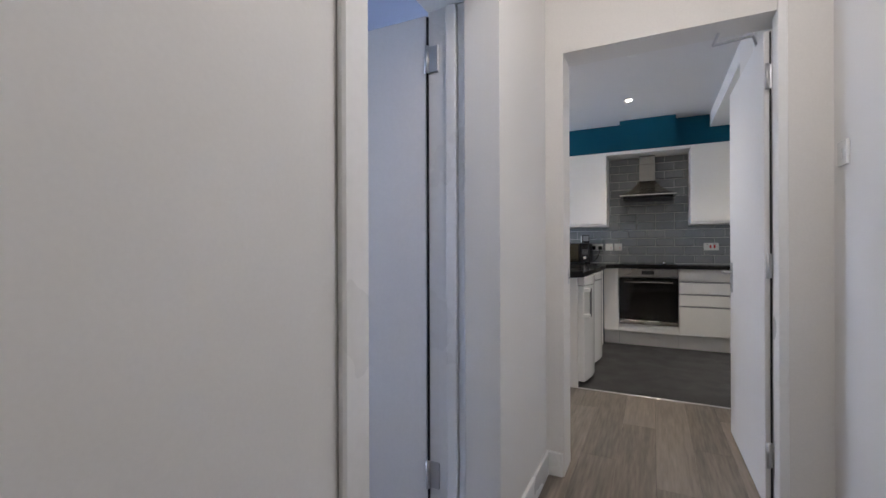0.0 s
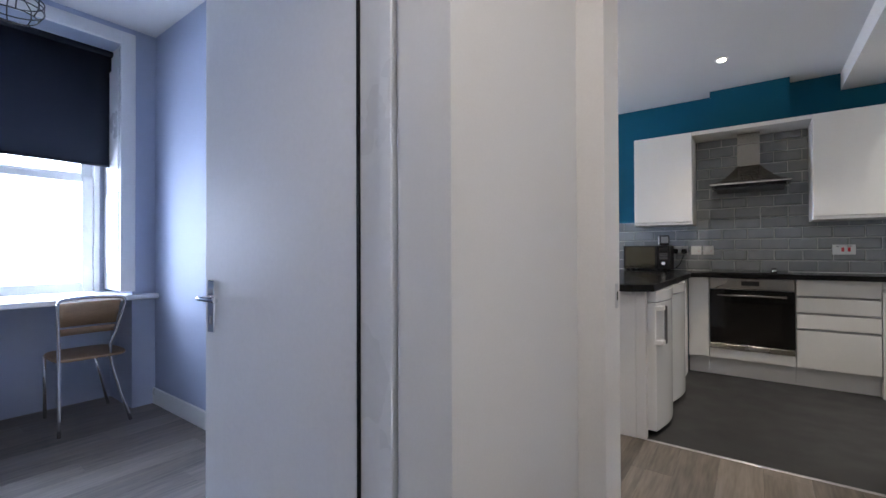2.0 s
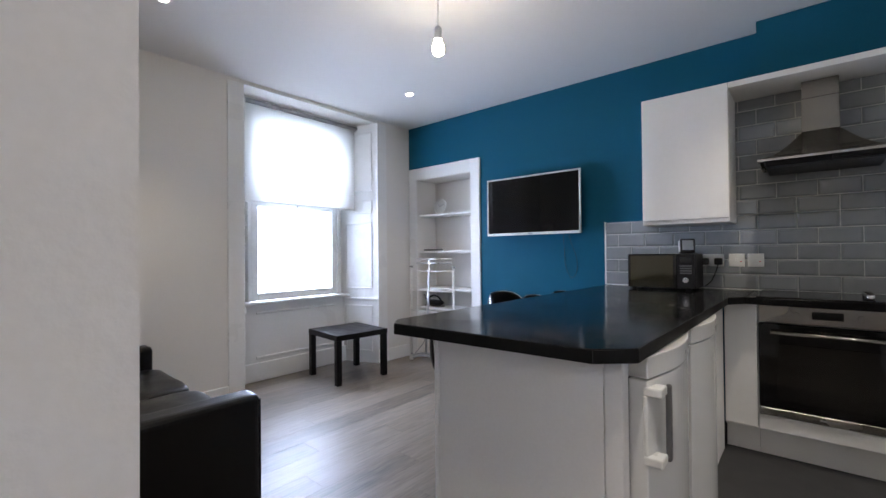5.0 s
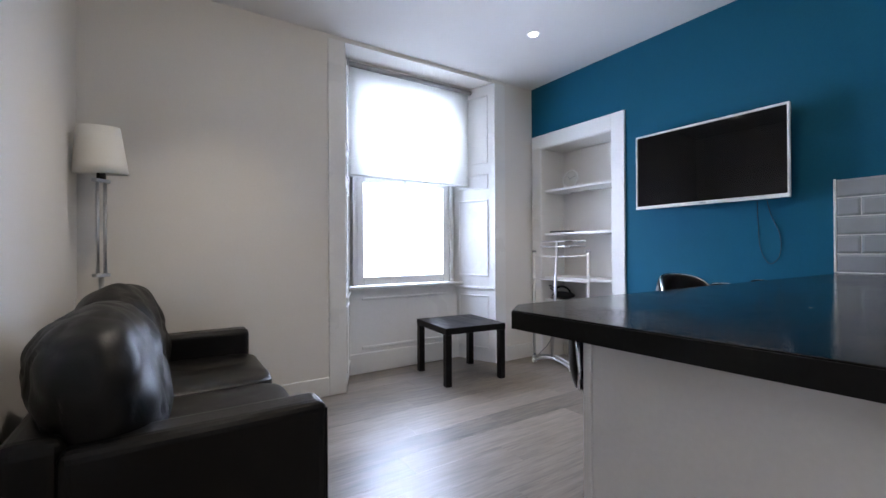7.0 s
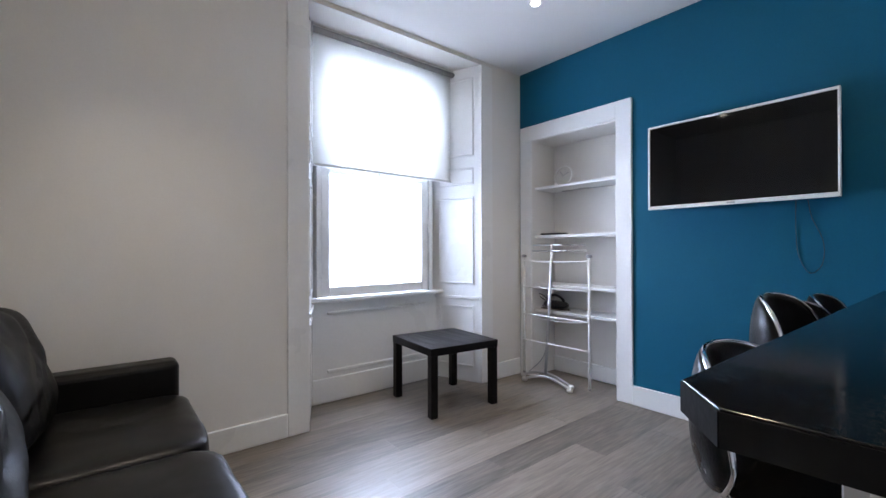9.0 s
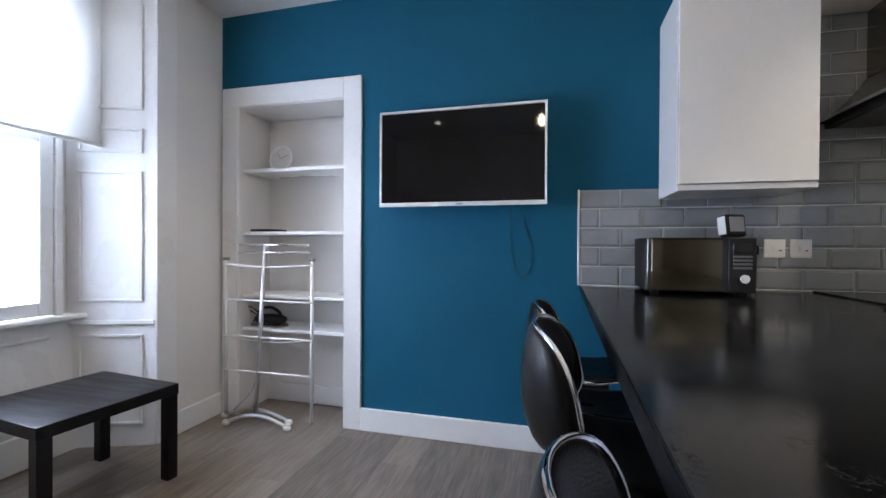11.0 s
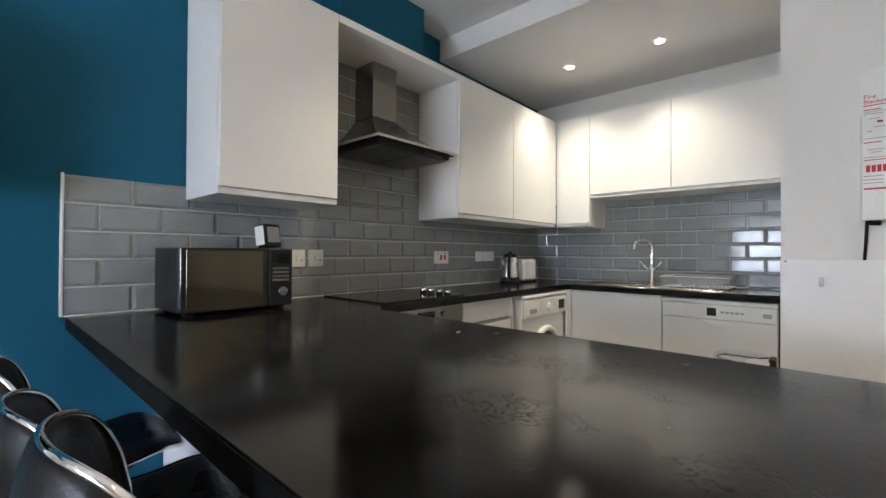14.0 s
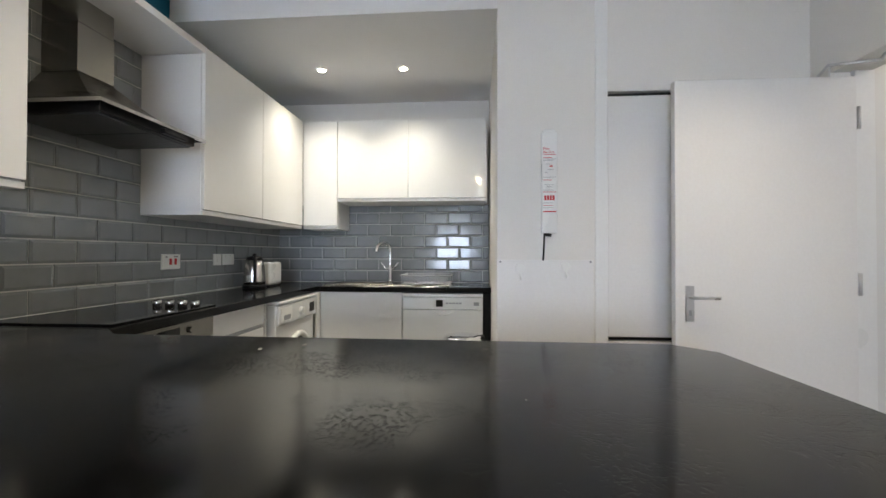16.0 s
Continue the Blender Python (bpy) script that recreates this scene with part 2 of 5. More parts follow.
def lathe(bm, prof, cx, cy, n=28, smooth=True):
    rings = []
    for r, z in prof:
        rings.append([bm.verts.new((cx + r * math.cos(2 * math.pi * i / n), cy + r * math.sin(2 * math.pi * i / n), z)) for i in range(n)])
    fs = []
    for a, b in zip(rings, rings[1:]):
        for i in range(n):
            fs.append(bm.faces.new((a[i], a[(i + 1) % n], b[(i + 1) % n], b[i])))
    if prof[0][0] > 1e-4:
        fs.append(bm.faces.new(rings[0][::-1]))
    if prof[-1][0] > 1e-4:
        fs.append(bm.faces.new(rings[-1]))
    for f in fs:
        f.smooth = smooth and len(f.verts) == 4
    return bm


def tube(bm, pts, r=0.01, n=10, closed=False):
    pts = [Vector(p) for p in pts]
    rings, up = [], None
    m = len(pts)
    for i, p in enumerate(pts):
        if closed:
            d = pts[(i + 1) % m] - pts[i - 1]
        else:
            d = pts[min(i + 1, m - 1)] - pts[max(i - 1, 0)]
        d.normalize()
        if up is None:
            up = Vector((0, 0, 1)) if abs(d.z) < 0.9 else Vector((1, 0, 0))
        side = d.cross(up)
        side.normalize()
        up = side.cross(d)
        rings.append([bm.verts.new(p + r * (math.cos(2 * math.pi * k / n) * side + math.sin(2 * math.pi * k / n) * up)) for k in range(n)])
    pairs = list(zip(rings, rings[1:])) + ([(rings[-1], rings[0])] if closed else [])
    for a, b in pairs:
        for k in range(n):
            f = bm.faces.new((a[k], a[(k + 1) % n], b[(k + 1) % n], b[k]))
            f.smooth = True
    if not closed:
        bm.faces.new(rings[0][::-1])
        bm.faces.new(rings[-1])
    return bm


def curve_pts(pts, k=6, closed=False):
    """Catmull-Rom through the points."""
    P = [Vector(p) for p in pts]
    n, out = len(P), []
    for i in range(n if closed else n - 1):
        a, b, c, d = (P[i - 1] if closed or i else P[0]), P[i], P[(i + 1) % n], (P[(i + 2) % n] if closed or i + 2 < n else P[-1])
        for s in range(k):
            t = s / k
            out.append(0.5 * (2 * b + (c - a) * t + (2 * a - 5 * b + 4 * c - d) * t * t + (3 * b - 3 * c + d - a) * t**3))
    if not closed:
        out.append(P[-1])
    return out


def puff(bm, cx, cy, cz, sx, sy, sz, power=4.0, n=22, wrinkle=0.0, seed=0.0, tilt=0.0):
    """A plump cushion: a rounded box with soft creases."""
    g = bmesh.new()
    bmesh.ops.create_uvsphere(g, u_segments=n * 2, v_segments=n, radius=1.0)
    rot = Matrix.Rotation(tilt, 3, "X")
    for v in g.verts:
        d = v.co.normalized()
        s = (abs(d.x) ** power + abs(d.y) ** power + abs(d.z) ** power) ** (-1 / power)
        p = Vector((d.x * s * sx / 2, d.y * s * sy / 2, d.z * s * sz / 2))
        if wrinkle:
            q = Vector((p.x * 4 + seed, p.y * 6, p.z * 9 + p.x * 5))
            fold = noise.noise(Vector((p.x * 9 + seed, p.y * 9, p.z * 4.5 + p.x * 6)))
            crease = max(1 - abs(fold) * 5.0, 0) ** 2 * (0.6 + noise.noise(q * 0.7))
            p += d * wrinkle * (noise.noise(q) + 0.35 * noise.noise(q * 2.3) - 0.55 * crease)
        v.co = rot @ p + Vector((cx, cy, cz))
    for f in g.faces:
        f.smooth = True
    tmp = bpy.data.meshes.new("tmp")
    g.to_mesh(tmp)
    g.free()
    bm.from_mesh(tmp)
    bpy.data.meshes.remove(tmp)
    return bm


def mesh_of(name, bm, material):
    me = bpy.data.meshes.new(name)
    bm.normal_update()
    bm.to_mesh(me)
    bm.free()
    me.materials.append(material)
    return me


def thing(name, loc, label, category, group="", kind=""):
    ob = new(name)
    ob.empty_display_size = 0.05
    ob.location = loc
    return tagged(ob, label, category, group, kind)


def solid(name, bm, material, label="", category="", group="", kind=""):
    return tagged(new(name, mesh_of(name, bm, material)), label, category, group, kind)


def part(name, bm, material, parent, label=""):
    ob = new(name, mesh_of(name, bm, material))
    ob.parent = parent
    top = parent.parent or parent
    base = top.location if top.data is None else Vector((0, 0, 0))
    ob.matrix_parent_inverse = Matrix.Identity(4) if parent.parent else Matrix.Translation(-base)
    return tagged(ob, label)


def wall(name, bm, material, label):
    return solid(name, bm, material, label, "wall", kind="structure")


# ---- structure ----
CEIL = MAIN_Z
WX, NY, SY, EX = -3.66, 5.972, 2.53, 0.575
# north wall with the press opening
bm = B(-2.755, 2.10, NY, 6.45, -0.1, 2.75)
box(bm, -3.53, -2.755, NY, 6.45, 2.02, 2.75)
box(bm, -4.3, -3.53, NY, 6.45, -0.1, 2.75)
box(bm, -3.53, -2.755, 6.29, 6.45, -0.1, 2.02)
box(bm, -0.366, 0.228, 5.79, NY, 2.235, CEIL - 0.002)
wall("wall_north", bm, M_TEAL, "teal painted plaster wall with boxed flue")
bm = B(-3.53, -3.522, NY - 0.004, 6.285, 0.0, 2.02)
box(bm, -2.763, -2.755, NY - 0.004, 6.285, 0.0, 2.02)
box(bm, -3.522, -2.763, 6.28, 6.288, 0.0, 2.02)
box(bm, -3.522, -2.763, NY - 0.004, 6.28, 2.012, 2.02)
wall("alcove_lining", bm, M_WALL, "white painted lining of the shelved press")
bm = B(-2.757, -2.64, NY - 0.018, NY + 0.002, 0, 2.145, 0.003)
box(bm, -3.645, -2.7575, NY - 0.018, NY + 0.002, 2.018, 2.145, 0.003)
box(bm, -3.645, -3.526, NY - 0.018, NY + 0.002, 0, 2.0175, 0.003)
solid("alcove_trim", bm, M_TRIM, "white gloss frame round the press", "trim", kind="structure")
# west wall and its window bay
bm = B(-4.3, WX, 2.42, 3.92, -0.1, 2.75)
box(bm, -4.3, WX, 5.61, NY, -0.1, 2.75)
box(bm, -4.3, -4.09, 3.92, 4.25, -0.1, 2.75)
box(bm, -4.3, -4.09, 5.265, 5.61, -0.1, 2.75)
box(bm, -4.3, -4.09, 4.25, 5.265, -0.1, 0.74)
box(bm, -4.3, -4.09, 4.25, 5.265, 2.5, 2.75)
box(bm, -4.09, WX, 3.92, 5.61, 2.592, 2.75)
wall("wall_west", bm, M_WALL, "white plaster wall with a deep window bay")


def bay(y0, y1, xo, zsill, label):
    """Panelled splayed window bay between y0 and y1, open to +x."""
    t = thing("window_bay", (xo, (y0 + y1) / 2, 0), label, "window bay", kind="structure")
    for s, ye, yi in ((1, y0, y0 + 0.19), (-1, y1, y1 - 0.16)):
        b = bmesh.new()
        prism(b, [(WX, ye), (WX, ye - s * 0.13), (xo - 0.03, ye - s * 0.13), (xo - 0.03, yi)], 0, 2.59)
        part("reveal", b, M_TRIM, t)
        d = Vector((xo - 0.03 - WX, yi - ye, 0))
        ln = d.length
        d.normalize()
        nrm = Vector((d.y, -d.x, 0)) * (-1 if s > 0 else 1)
        if nrm.y * s < 0:
            nrm = -nrm
        m = Matrix(((d.x, nrm.x, 0, WX), (d.y, nrm.y, 0, ye), (0, 0, 1, 0), (0, 0, 0, 1)))
        for za, zb in ((0.12, 0.62), (0.80, 1.52), (1.62, 1.76), (1.86, 2.5)):
            b = bmesh.new()
            w0, w1, k = 0.06, ln - 0.06, 0.016
            box(b, w0, w1, -0.001, 0.010, za, za + k, 0.003)
            box(b, w0, w1, -0.001, 0.010, zb - k, zb, 0.003)
            box(b, w0, w0 + k, -0.001, 0.010, za + k, zb - k, 0.003)
            box(b, w1 - k, w1, -0.001, 0.010, za + k, zb - k, 0.003)
            bmesh.ops.transform(b, matrix=m, verts=b.verts)
            part("shutter_moulding", b, M_TRIM, t)
        b = bmesh.new()
        box(b, 0.0, ln, 0.0, 0.016, 0.675, 0.70, 0.004)
        bmesh.ops.transform(b, matrix=m, verts=b.verts)
        part("ledge", b, M_TRIM, t)
    for ya, yb in ((y0 - 0.13, y0), (y1, y1 + 0.13)):
        b = B(WX - 0.005, WX + 0.016, ya, yb, 0, 2.59, 0.004)
        part("architrave", b, M_TRIM, t)
    return t


lbay = bay(4.05, 5.48, -4.055, 0.74, "white panelled window bay with folded shutters")
bm = B(-4.09, -4.055, 4.2, 5.36, 0, 0.72)
part("dado_panel", bm, M_TRIM, lbay)
bm = B(-4.056, -4.030, 4.22, 5.34, 0.0, 0.17, 0.004)
part("skirting", bm, M_TRIM, lbay)
for za, zb in ((0.20, 0.225), (0.62, 0.64)):
    part("moulding", B(-4.056, -4.042, 4.34, 5.22, za, zb, 0.004), M_TRIM, lbay)
# other walls
bm = B(-4.3, -0.395, 2.41, SY, -0.1, 2.75)
box(bm, -0.48, -0.395, 2.36, 2.41, -0.1, 2.75)
box(bm, -0.395, 0.462, 2.36, SY, 2.03, 2.75)
box(bm, 0.462, 0.75, 2.36, SY, -0.1, 2.75)
wall("wall_south", bm, M_WALL, "white plaster wall with the hall doorway")
bm = B(-4.0, -0.79, 2.29, 2.41, -0.1, 2.85)
wall("bedroom_wall_north", bm, M_LILAC, "grey blue painted bedroom wall")
bm = B(-0.61, -0.48, 1.67, 2.41, -0.1, 2.75)
box(bm, -0.79, -0.61, 1.755, 2.41, -0.1, 2.85)
box(bm, -0.79, -0.48, -1.6, 0.90, -0.1, 2.85)
box(bm, -0.79, -0.48, 0.90, 1.755, 2.03, 2.85)
wall("hall_wall_west", bm, M_HALL, "white hall wall with the bedroom doorway")
bm = B(0.60, 0.78, -1.6, 2.36, -0.1, 2.75)
box(bm, -0.79, 0.78, -1.75, -1.6, -0.1, 2.75)
wall("hall_wall_east", bm, M_HALL, "white painted hall wall")
bm = B(EX, 1.99, 3.93, 4.11, -0.1, 2.75)
box(bm, EX, 0.80, SY, 2.74, -0.1, 2.75)
box(bm, EX, 0.80, 3.535, 3.93, -0.1, 2.75)
box(bm, EX, 0.80, 2.74, 3.535, 2.015, 2.75)
box(bm, EX, 0.80, 2.74, 3.535, -0.1, 0.705)
box(bm, 0.70, 0.80, 2.74, 3.535, 0.705, 2.015)
wall("wall_east", bm, M_WALL, "white wall with a high cupboard beside the kitchen")
wall("kitchen_wall_east", B(1.945, 2.10, 4.11, NY, -0.1, 2.75), M_WALL, "white kitchen end wall behind the sink")
bm = B(-4.3, 2.1, SY - 0.1, 6.45, CEIL, CEIL + 0.2)
solid("ceiling", bm, M_CEIL, "white emulsioned living room ceiling", "ceiling", kind="structure")
solid("ceiling_kitchen", B(EX, 1.945, 4.11, NY, SOFF_Z, CEIL), M_CEIL, "lowered white ceiling over the kitchen", "ceiling", kind="structure")
solid("ceiling_hall", B(-0.48, 0.6, -1.6, 2.43, 2.62, 2.75), M_CEIL, "white hall ceiling", "ceiling", kind="structure")
solid("ceiling_bedroom", B(-4.3, -0.79, -0.7, 2.29, BED_Z, BED_Z + 0.15), M_CEIL, "white bedroom ceiling", "ceiling", kind="structure")
# bedroom
bm = B(-4.3, -3.60, 2.145, 2.29, -0.1, 2.85)
box(bm, -4.3, -3.60, -0.7, 0.72, -0.1, 2.85)
box(bm, -4.3, -4.05, 0.72, 2.145, -0.1, 0.80)
box(bm, -4.3, -4.05, 0.72, 2.145, 2.60, 2.85)
box(bm, -4.3, -4.05, 2.07, 2.145, 0.80, 2.60)
box(bm, -4.3, -4.05, 0.72, 0.80, 0.80, 2.60)
box(bm, -4.05, -3.60, 0.72, 2.145, 2.60, 2.85)
wall("bedroom_wall_west", bm, M_LILAC, "grey blue bedroom wall with a window recess")
bm = B(-4.3, -0.79, -0.85, -0.7, -0.1, 2.85)
wall("bedroom_wall_south", bm, M_LILAC, "grey blue painted bedroom wall")
bm = B(-3.605, -3.582, 2.07, 2.16, 0.83, 2.66, 0.004)
box(bm, -3.605, -3.582, 0.70, 2.0695, 2.57, 2.66, 0.004)
box(bm, -4.04, -3.606, 2.10, 2.146, 0.83, 2.60, 0.003)
for za, zb in ((0.95, 1.55), (1.70, 2.45)):
    box(bm, -3.95, -3.70, 2.088, 2.101, za, zb, 0.006)
solid("bedroom_window_trim", bm, M_TRIM, "white gloss architrave and shutter panels", "trim", kind="structure")
solid("bedroom_window_sill", B(-4.05, -3.52, 0.55, 2.288, 0.775, 0.81, 0.004), M_TRIM, "deep white painted window board", "sill", kind="structure")

# skirtings
def skirting(name, *boxes):
    b = bmesh.new()
    for bb in boxes:
        box(b, *bb, bev=0.004)
    return solid(name, b, M_TRIM, "white gloss skirting board", "baseboard", kind="structure")


skirting("baseboard_north", (-2.64, -1.24, NY - 0.02, NY, 0, 0.135))
skirting("baseboard_alcove", (-3.522, -2.763, 6.262, 6.28, 0, 0.13))
skirting("baseboard_west", (WX, WX + 0.018, SY, 3.92, 0, 0.135), (WX, WX + 0.018, 5.61, NY - 0.02, 0, 0.135))
skirting("baseboard_south", (WX + 0.018, -0.40, SY, SY + 0.018, 0, 0.135))
skirting("baseboard_hall", (-0.48, -0.465, 1.68, 2.345, 0, 0.115), (-0.48, -0.40, 2.345, 2.36, 0, 0.115), (-0.48, -0.465, -1.6, 0.83, 0, 0.115), (0.585, 0.6, -1.6, 2.36, 0, 0.115))
skirting("baseboard_bedroom", (-3.60, -0.79, 2.272, 2.29, 0, 0.115))
# base slab, kitchen sheet floor
solid("floor", B(-4.3, 2.1, -1.75, 6.45, -0.12, -0.0045), M_DARK, "solid sub floor under the vinyl", "floor", kind="structure")
solid("kitchen_floor", B(-0.62, 1.945, 3.745, NY, -0.004, 0.001), M_VINYL, "charcoal sheet vinyl kitchen floor", "floor", kind="structure")
solid("floor_threshold", B(-0.60, EX, 3.728, 3.747, -0.003, 0.004, 0.002), M_ALU, "thin strip between two floor coverings", "trim", kind="structure")


# ---- windows ----
def sash_window(name, x, y0, y1, z0, z1, zmid, label):
    t = thing(name, (x, (y0 + y1) / 2, z0), label, "window", kind="structure")
    f = 0.065
    b = B(x - 0.03, x + 0.05, y0, y0 + 0.035, z0, z1, 0.004)
    box(b, x - 0.03, x + 0.05, y1 - 0.035, y1, z0, z1, 0.004)
    box(b, x - 0.03, x + 0.05, y0 + 0.0352, y1 - 0.0352, z1 - 0.03, z1, 0.004)
    part("window_frame", b, M_WHITEP, t)
    for za, zb, dx in ((z0 + 0.002, zmid + 0.02, 0.02), (zmid - 0.03, z1 - 0.032, -0.02)):
        ya, yb = y0 + 0.037, y1 - 0.037
        b = B(x + dx - 0.018, x + dx + 0.018, ya, ya + f, za, zb, 0.005)
        box(b, x + dx - 0.018, x + dx + 0.018, yb - f, yb, za, zb, 0.005)
        box(b, x + dx - 0.018, x + dx + 0.018, ya + f, yb - f, za, za + f * 1.1, 0.005)
        box(b, x + dx - 0.018, x + dx + 0.018, ya + f, yb - f, zb - 0.05, zb, 0.005)
        s = part("sash", b, M_WHITEP, t)
        p = part("pane", B(x + dx - 0.003, x + dx + 0.003, ya + f - 0.004, yb - f + 0.004, za + f, zb - 0.046), M_GLASS, s)
        p.visible_shadow = False
    return t


sash_window("window_1", -4.07, 4.25, 5.265, 0.745, 2.5, 1.66, "white plastic sash window")
solid("window_sill", B(-4.10, -3.985, 4.17, 5.37, 0.715, 0.742, 0.006), M_TRIM, "white painted window sill", "sill", kind="structure")
sash_window("window_2", -4.07, 0.80, 2.07, 0.815, 2.60, 1.66, "white plastic bedroom sash window")
bm = B(-4.96, -4.95, 3.2, 6.4, -0.2, 3.6)
solid("backdrop", bm, M_SKYCARD, "bright pale daylight outside the window", "backdrop", kind="structure")
bm = B(-4.96, -4.95, -0.4, 3.1, -0.2, 3.6)
solid("backdrop", bm, M_SKYCARD, "bright pale daylight outside the window", "backdrop", kind="structure")


def roller_blind(x, y0, y1, ztop, zbot, cloth, tube_mat, label, pelmet=True):
    t = thing("roller_blind", (x, (y0 + y1) / 2, ztop), label, "blind")
    part("roller", tube(bmesh.new(), [(x, y0, ztop), (x, y1, ztop)], 0.021, 14), tube_mat, t)
    g = bmesh.new()
    n = 14
    vs = [[g.verts.new((x - 0.019 + 0.003 * math.sin(i * 1.7), y0 + 0.012 + (y1 - y0 - 0.024) * i / n, z)) for i in range(n + 1)] for z in (zbot, ztop)]
    for i in range(n):
        g.faces.new((vs[0][i], vs[0][i + 1], vs[1][i + 1], vs[1][i])).smooth = True
    fab = part("fabric", g, cloth, t)
    fab.modifiers.new("cloth", "SOLIDIFY").thickness = 0.0015
    part("bottom_bar", B(x - 0.026, x - 0.012, y0 + 0.012, y1 - 0.012, zbot - 0.012, zbot + 0.006, 0.003), M_WHITEP if pelmet else cloth, t)
    for y in (y0 - 0.008, y1 + 0.008):
        part("bracket", B(x - 0.03, x + 0.03, y - 0.005, y + 0.005, ztop - 0.03, ztop + 0.035, 0.003), M_ALU, t)
    ym = y0 + (y1 - y0) * 0.42
    part("pull", tube(bmesh.new(), [(x - 0.019, ym, zbot - 0.012), (x - 0.019, ym, zbot - 0.024)], 0.008, 8), M_GREYP, t)
    return t


rb = roller_blind(-3.90, 4.17, 5.41, 2.555, 1.66, M_BLIND, M_GREYP, "white translucent roller blind half lowered")
part("head_rail", B(-3.935, -3.895, 4.165, 5.415, 2.578, 2.59, 0.003), M_WHITEP, rb)
roller_blind(-3.86, 0.74, 2.115, 2.575, 1.75, M_DARKBL, M_DARKBL, "charcoal blackout roller blind half lowered", False)


# ---- doors ----
def lever(parent, pos, out, along, mat_, plate=True):
    """Lever handle: pos on the face, out = outward normal, along = lever direction."""
    p, o, a = Vector(pos), Vector(out), Vector(along)
    up = Vector((0, 0, 1))
    g = bmesh.new()
    box(g, -0.02, 0.02, 0, 0.006, -0.085, 0.085, 0.002)
    m = Matrix((((*a, 0)), ((*o, 0)), ((*up, 0)), (0, 0, 0, 1))).transposed()
    m.translation = p - up * 0.03
    bmesh.ops.transform(g, matrix=m, verts=g.verts)
    bmesh.ops.recalc_face_normals(g, faces=g.faces)
    h = part("handle", g, mat_, parent, "satin metal lever handle")
    tube(g2 := bmesh.new(), curve_pts([p + o * 0.004, p + o * 0.04, p + o * 0.048 + a * 0.02, p + o * 0.05 + a * 0.115], 5), 0.008, 10)
    part("lever", g2, mat_, h)
    g3 = B(-0.008, 0.008, 0, 0.0075, -0.03, 0.0, 0.003)
    m2 = m.copy()
    m2.translation = p - up * 0.06
    bmesh.ops.transform(g3, matrix=m2, verts=g3.verts)
    bmesh.ops.recalc_face_normals(g3, faces=g3.faces)
    part("keyhole", g3, M_GREYP, h)


def leaf(name, hinge, free, thick, z0, z1, label, side):
    """A flush door leaf from its hinge to its free edge; side: +1 if the thickness lies left of that line."""
    h, f = Vector((*hinge, 0)), Vector((*free, 0))
    d = (f - h).normalized()
    n = Vector((-d.y, d.x, 0)) * side
    ln = (f - h).length
    t = thing(name, (*hinge, 0), label, "door", kind="structure")
    g = B(0.003, ln, 0, thick, z0, z1, 0.0025)
    m = Matrix(((d.x, n.x, 0, h.x), (d.y, n.y, 0, h.y), (0, 0, 1, 0), (0, 0, 0, 1)))
    bmesh.ops.transform(g, matrix=m, verts=g.verts)
    bmesh.ops.recalc_face_normals(g, faces=g.faces)
    part("leaf", g, M_DOOR, t)
    return t, d, n, ln


d1, dd, dn, dl = leaf("door_1", (0.404, 2.452), (0.397, 3.275), 0.042, 0.012, 1.993, "white flush fire door standing open", -1)
hp = Vector((0.404, 2.452, 0)) + dd * (dl - 0.065)
lever(d1, (hp.x, hp.y, 0.955), -dn, -dd, M_ALU)
hq = hp + dn * 0.042
lever(d1, (hq.x, hq.y, 0.955), dn, -dd, M_ALU)
for z in (0.24, 1.02, 1.80):
    part("hinge", tube(B(0.414, 0.4295, 2.4405, 2.4515, z - 0.05, z + 0.05, 0.001), [(0.413, 2.438, z - 0.052), (0.413, 2.438, z + 0.052)], 0.008, 10), M_ALU, d1, "steel butt hinge")
# Black strip paints the shade in the gap between leaf and lining.
part("gap_shade_strip", B(0.422, 0.428, 2.444, 2.4525, 0.02, 1.985), M_BLACK, d1)
part("closer_arm", tube(tube(bmesh.new(), [(0.415, 2.62, 1.993), (0.39, 2.59, 2.04), (0.23, 2.50, 1.992)], 0.007, 8), [(0.23, 2.50, 1.992), (0.249, 2.466, 2.029)], 0.007, 8), M_ALU, d1, "silver door closer arm")
# lining of the kitchen doorway
bm = B(0.4301, 0.4615, 2.35, 2.44, 0, 2.06, 0.002)
box(bm, 0.4505, 0.4615, 2.4405, 2.535, 0, 2.06, 0.001)
stk = solid("strike_plate", B(-0.3955, -0.392, 2.478, 2.503, 0.915, 0.995, 0.001), M_ALU, "small steel strike plate in the door jamb", "strike plate")
# Dark tab on the plate paints the shade inside the latch hole.
part("latch_hole_shade", B(-0.3925, -0.3915, 2.484, 2.497, 0.94, 0.97), M_DARK, stk)
solid("door_1_frame", bm, M_TRIM, "white gloss lining of the kitchen doorway", "door frame", kind="structure")

d2, dd, dn, dl = leaf("door_2", (-0.79, 1.722), (-1.512, 1.70), 0.044, 0.012, 1.995, "white flush bedroom door standing open", -1)
hp = Vector((-0.79, 1.722, 0)) + dd * (dl - 0.045)
lever(d2, (hp.x, hp.y, 0.955), -dn, -dd, M_CHROME)
# Shaded hinge gap of the bedroom door, painted as a black strip.
part("gap_shade_strip", B(-0.7895, -0.782, 1.7165, 1.7228, 0.02, 1.985), M_BLACK, d2)
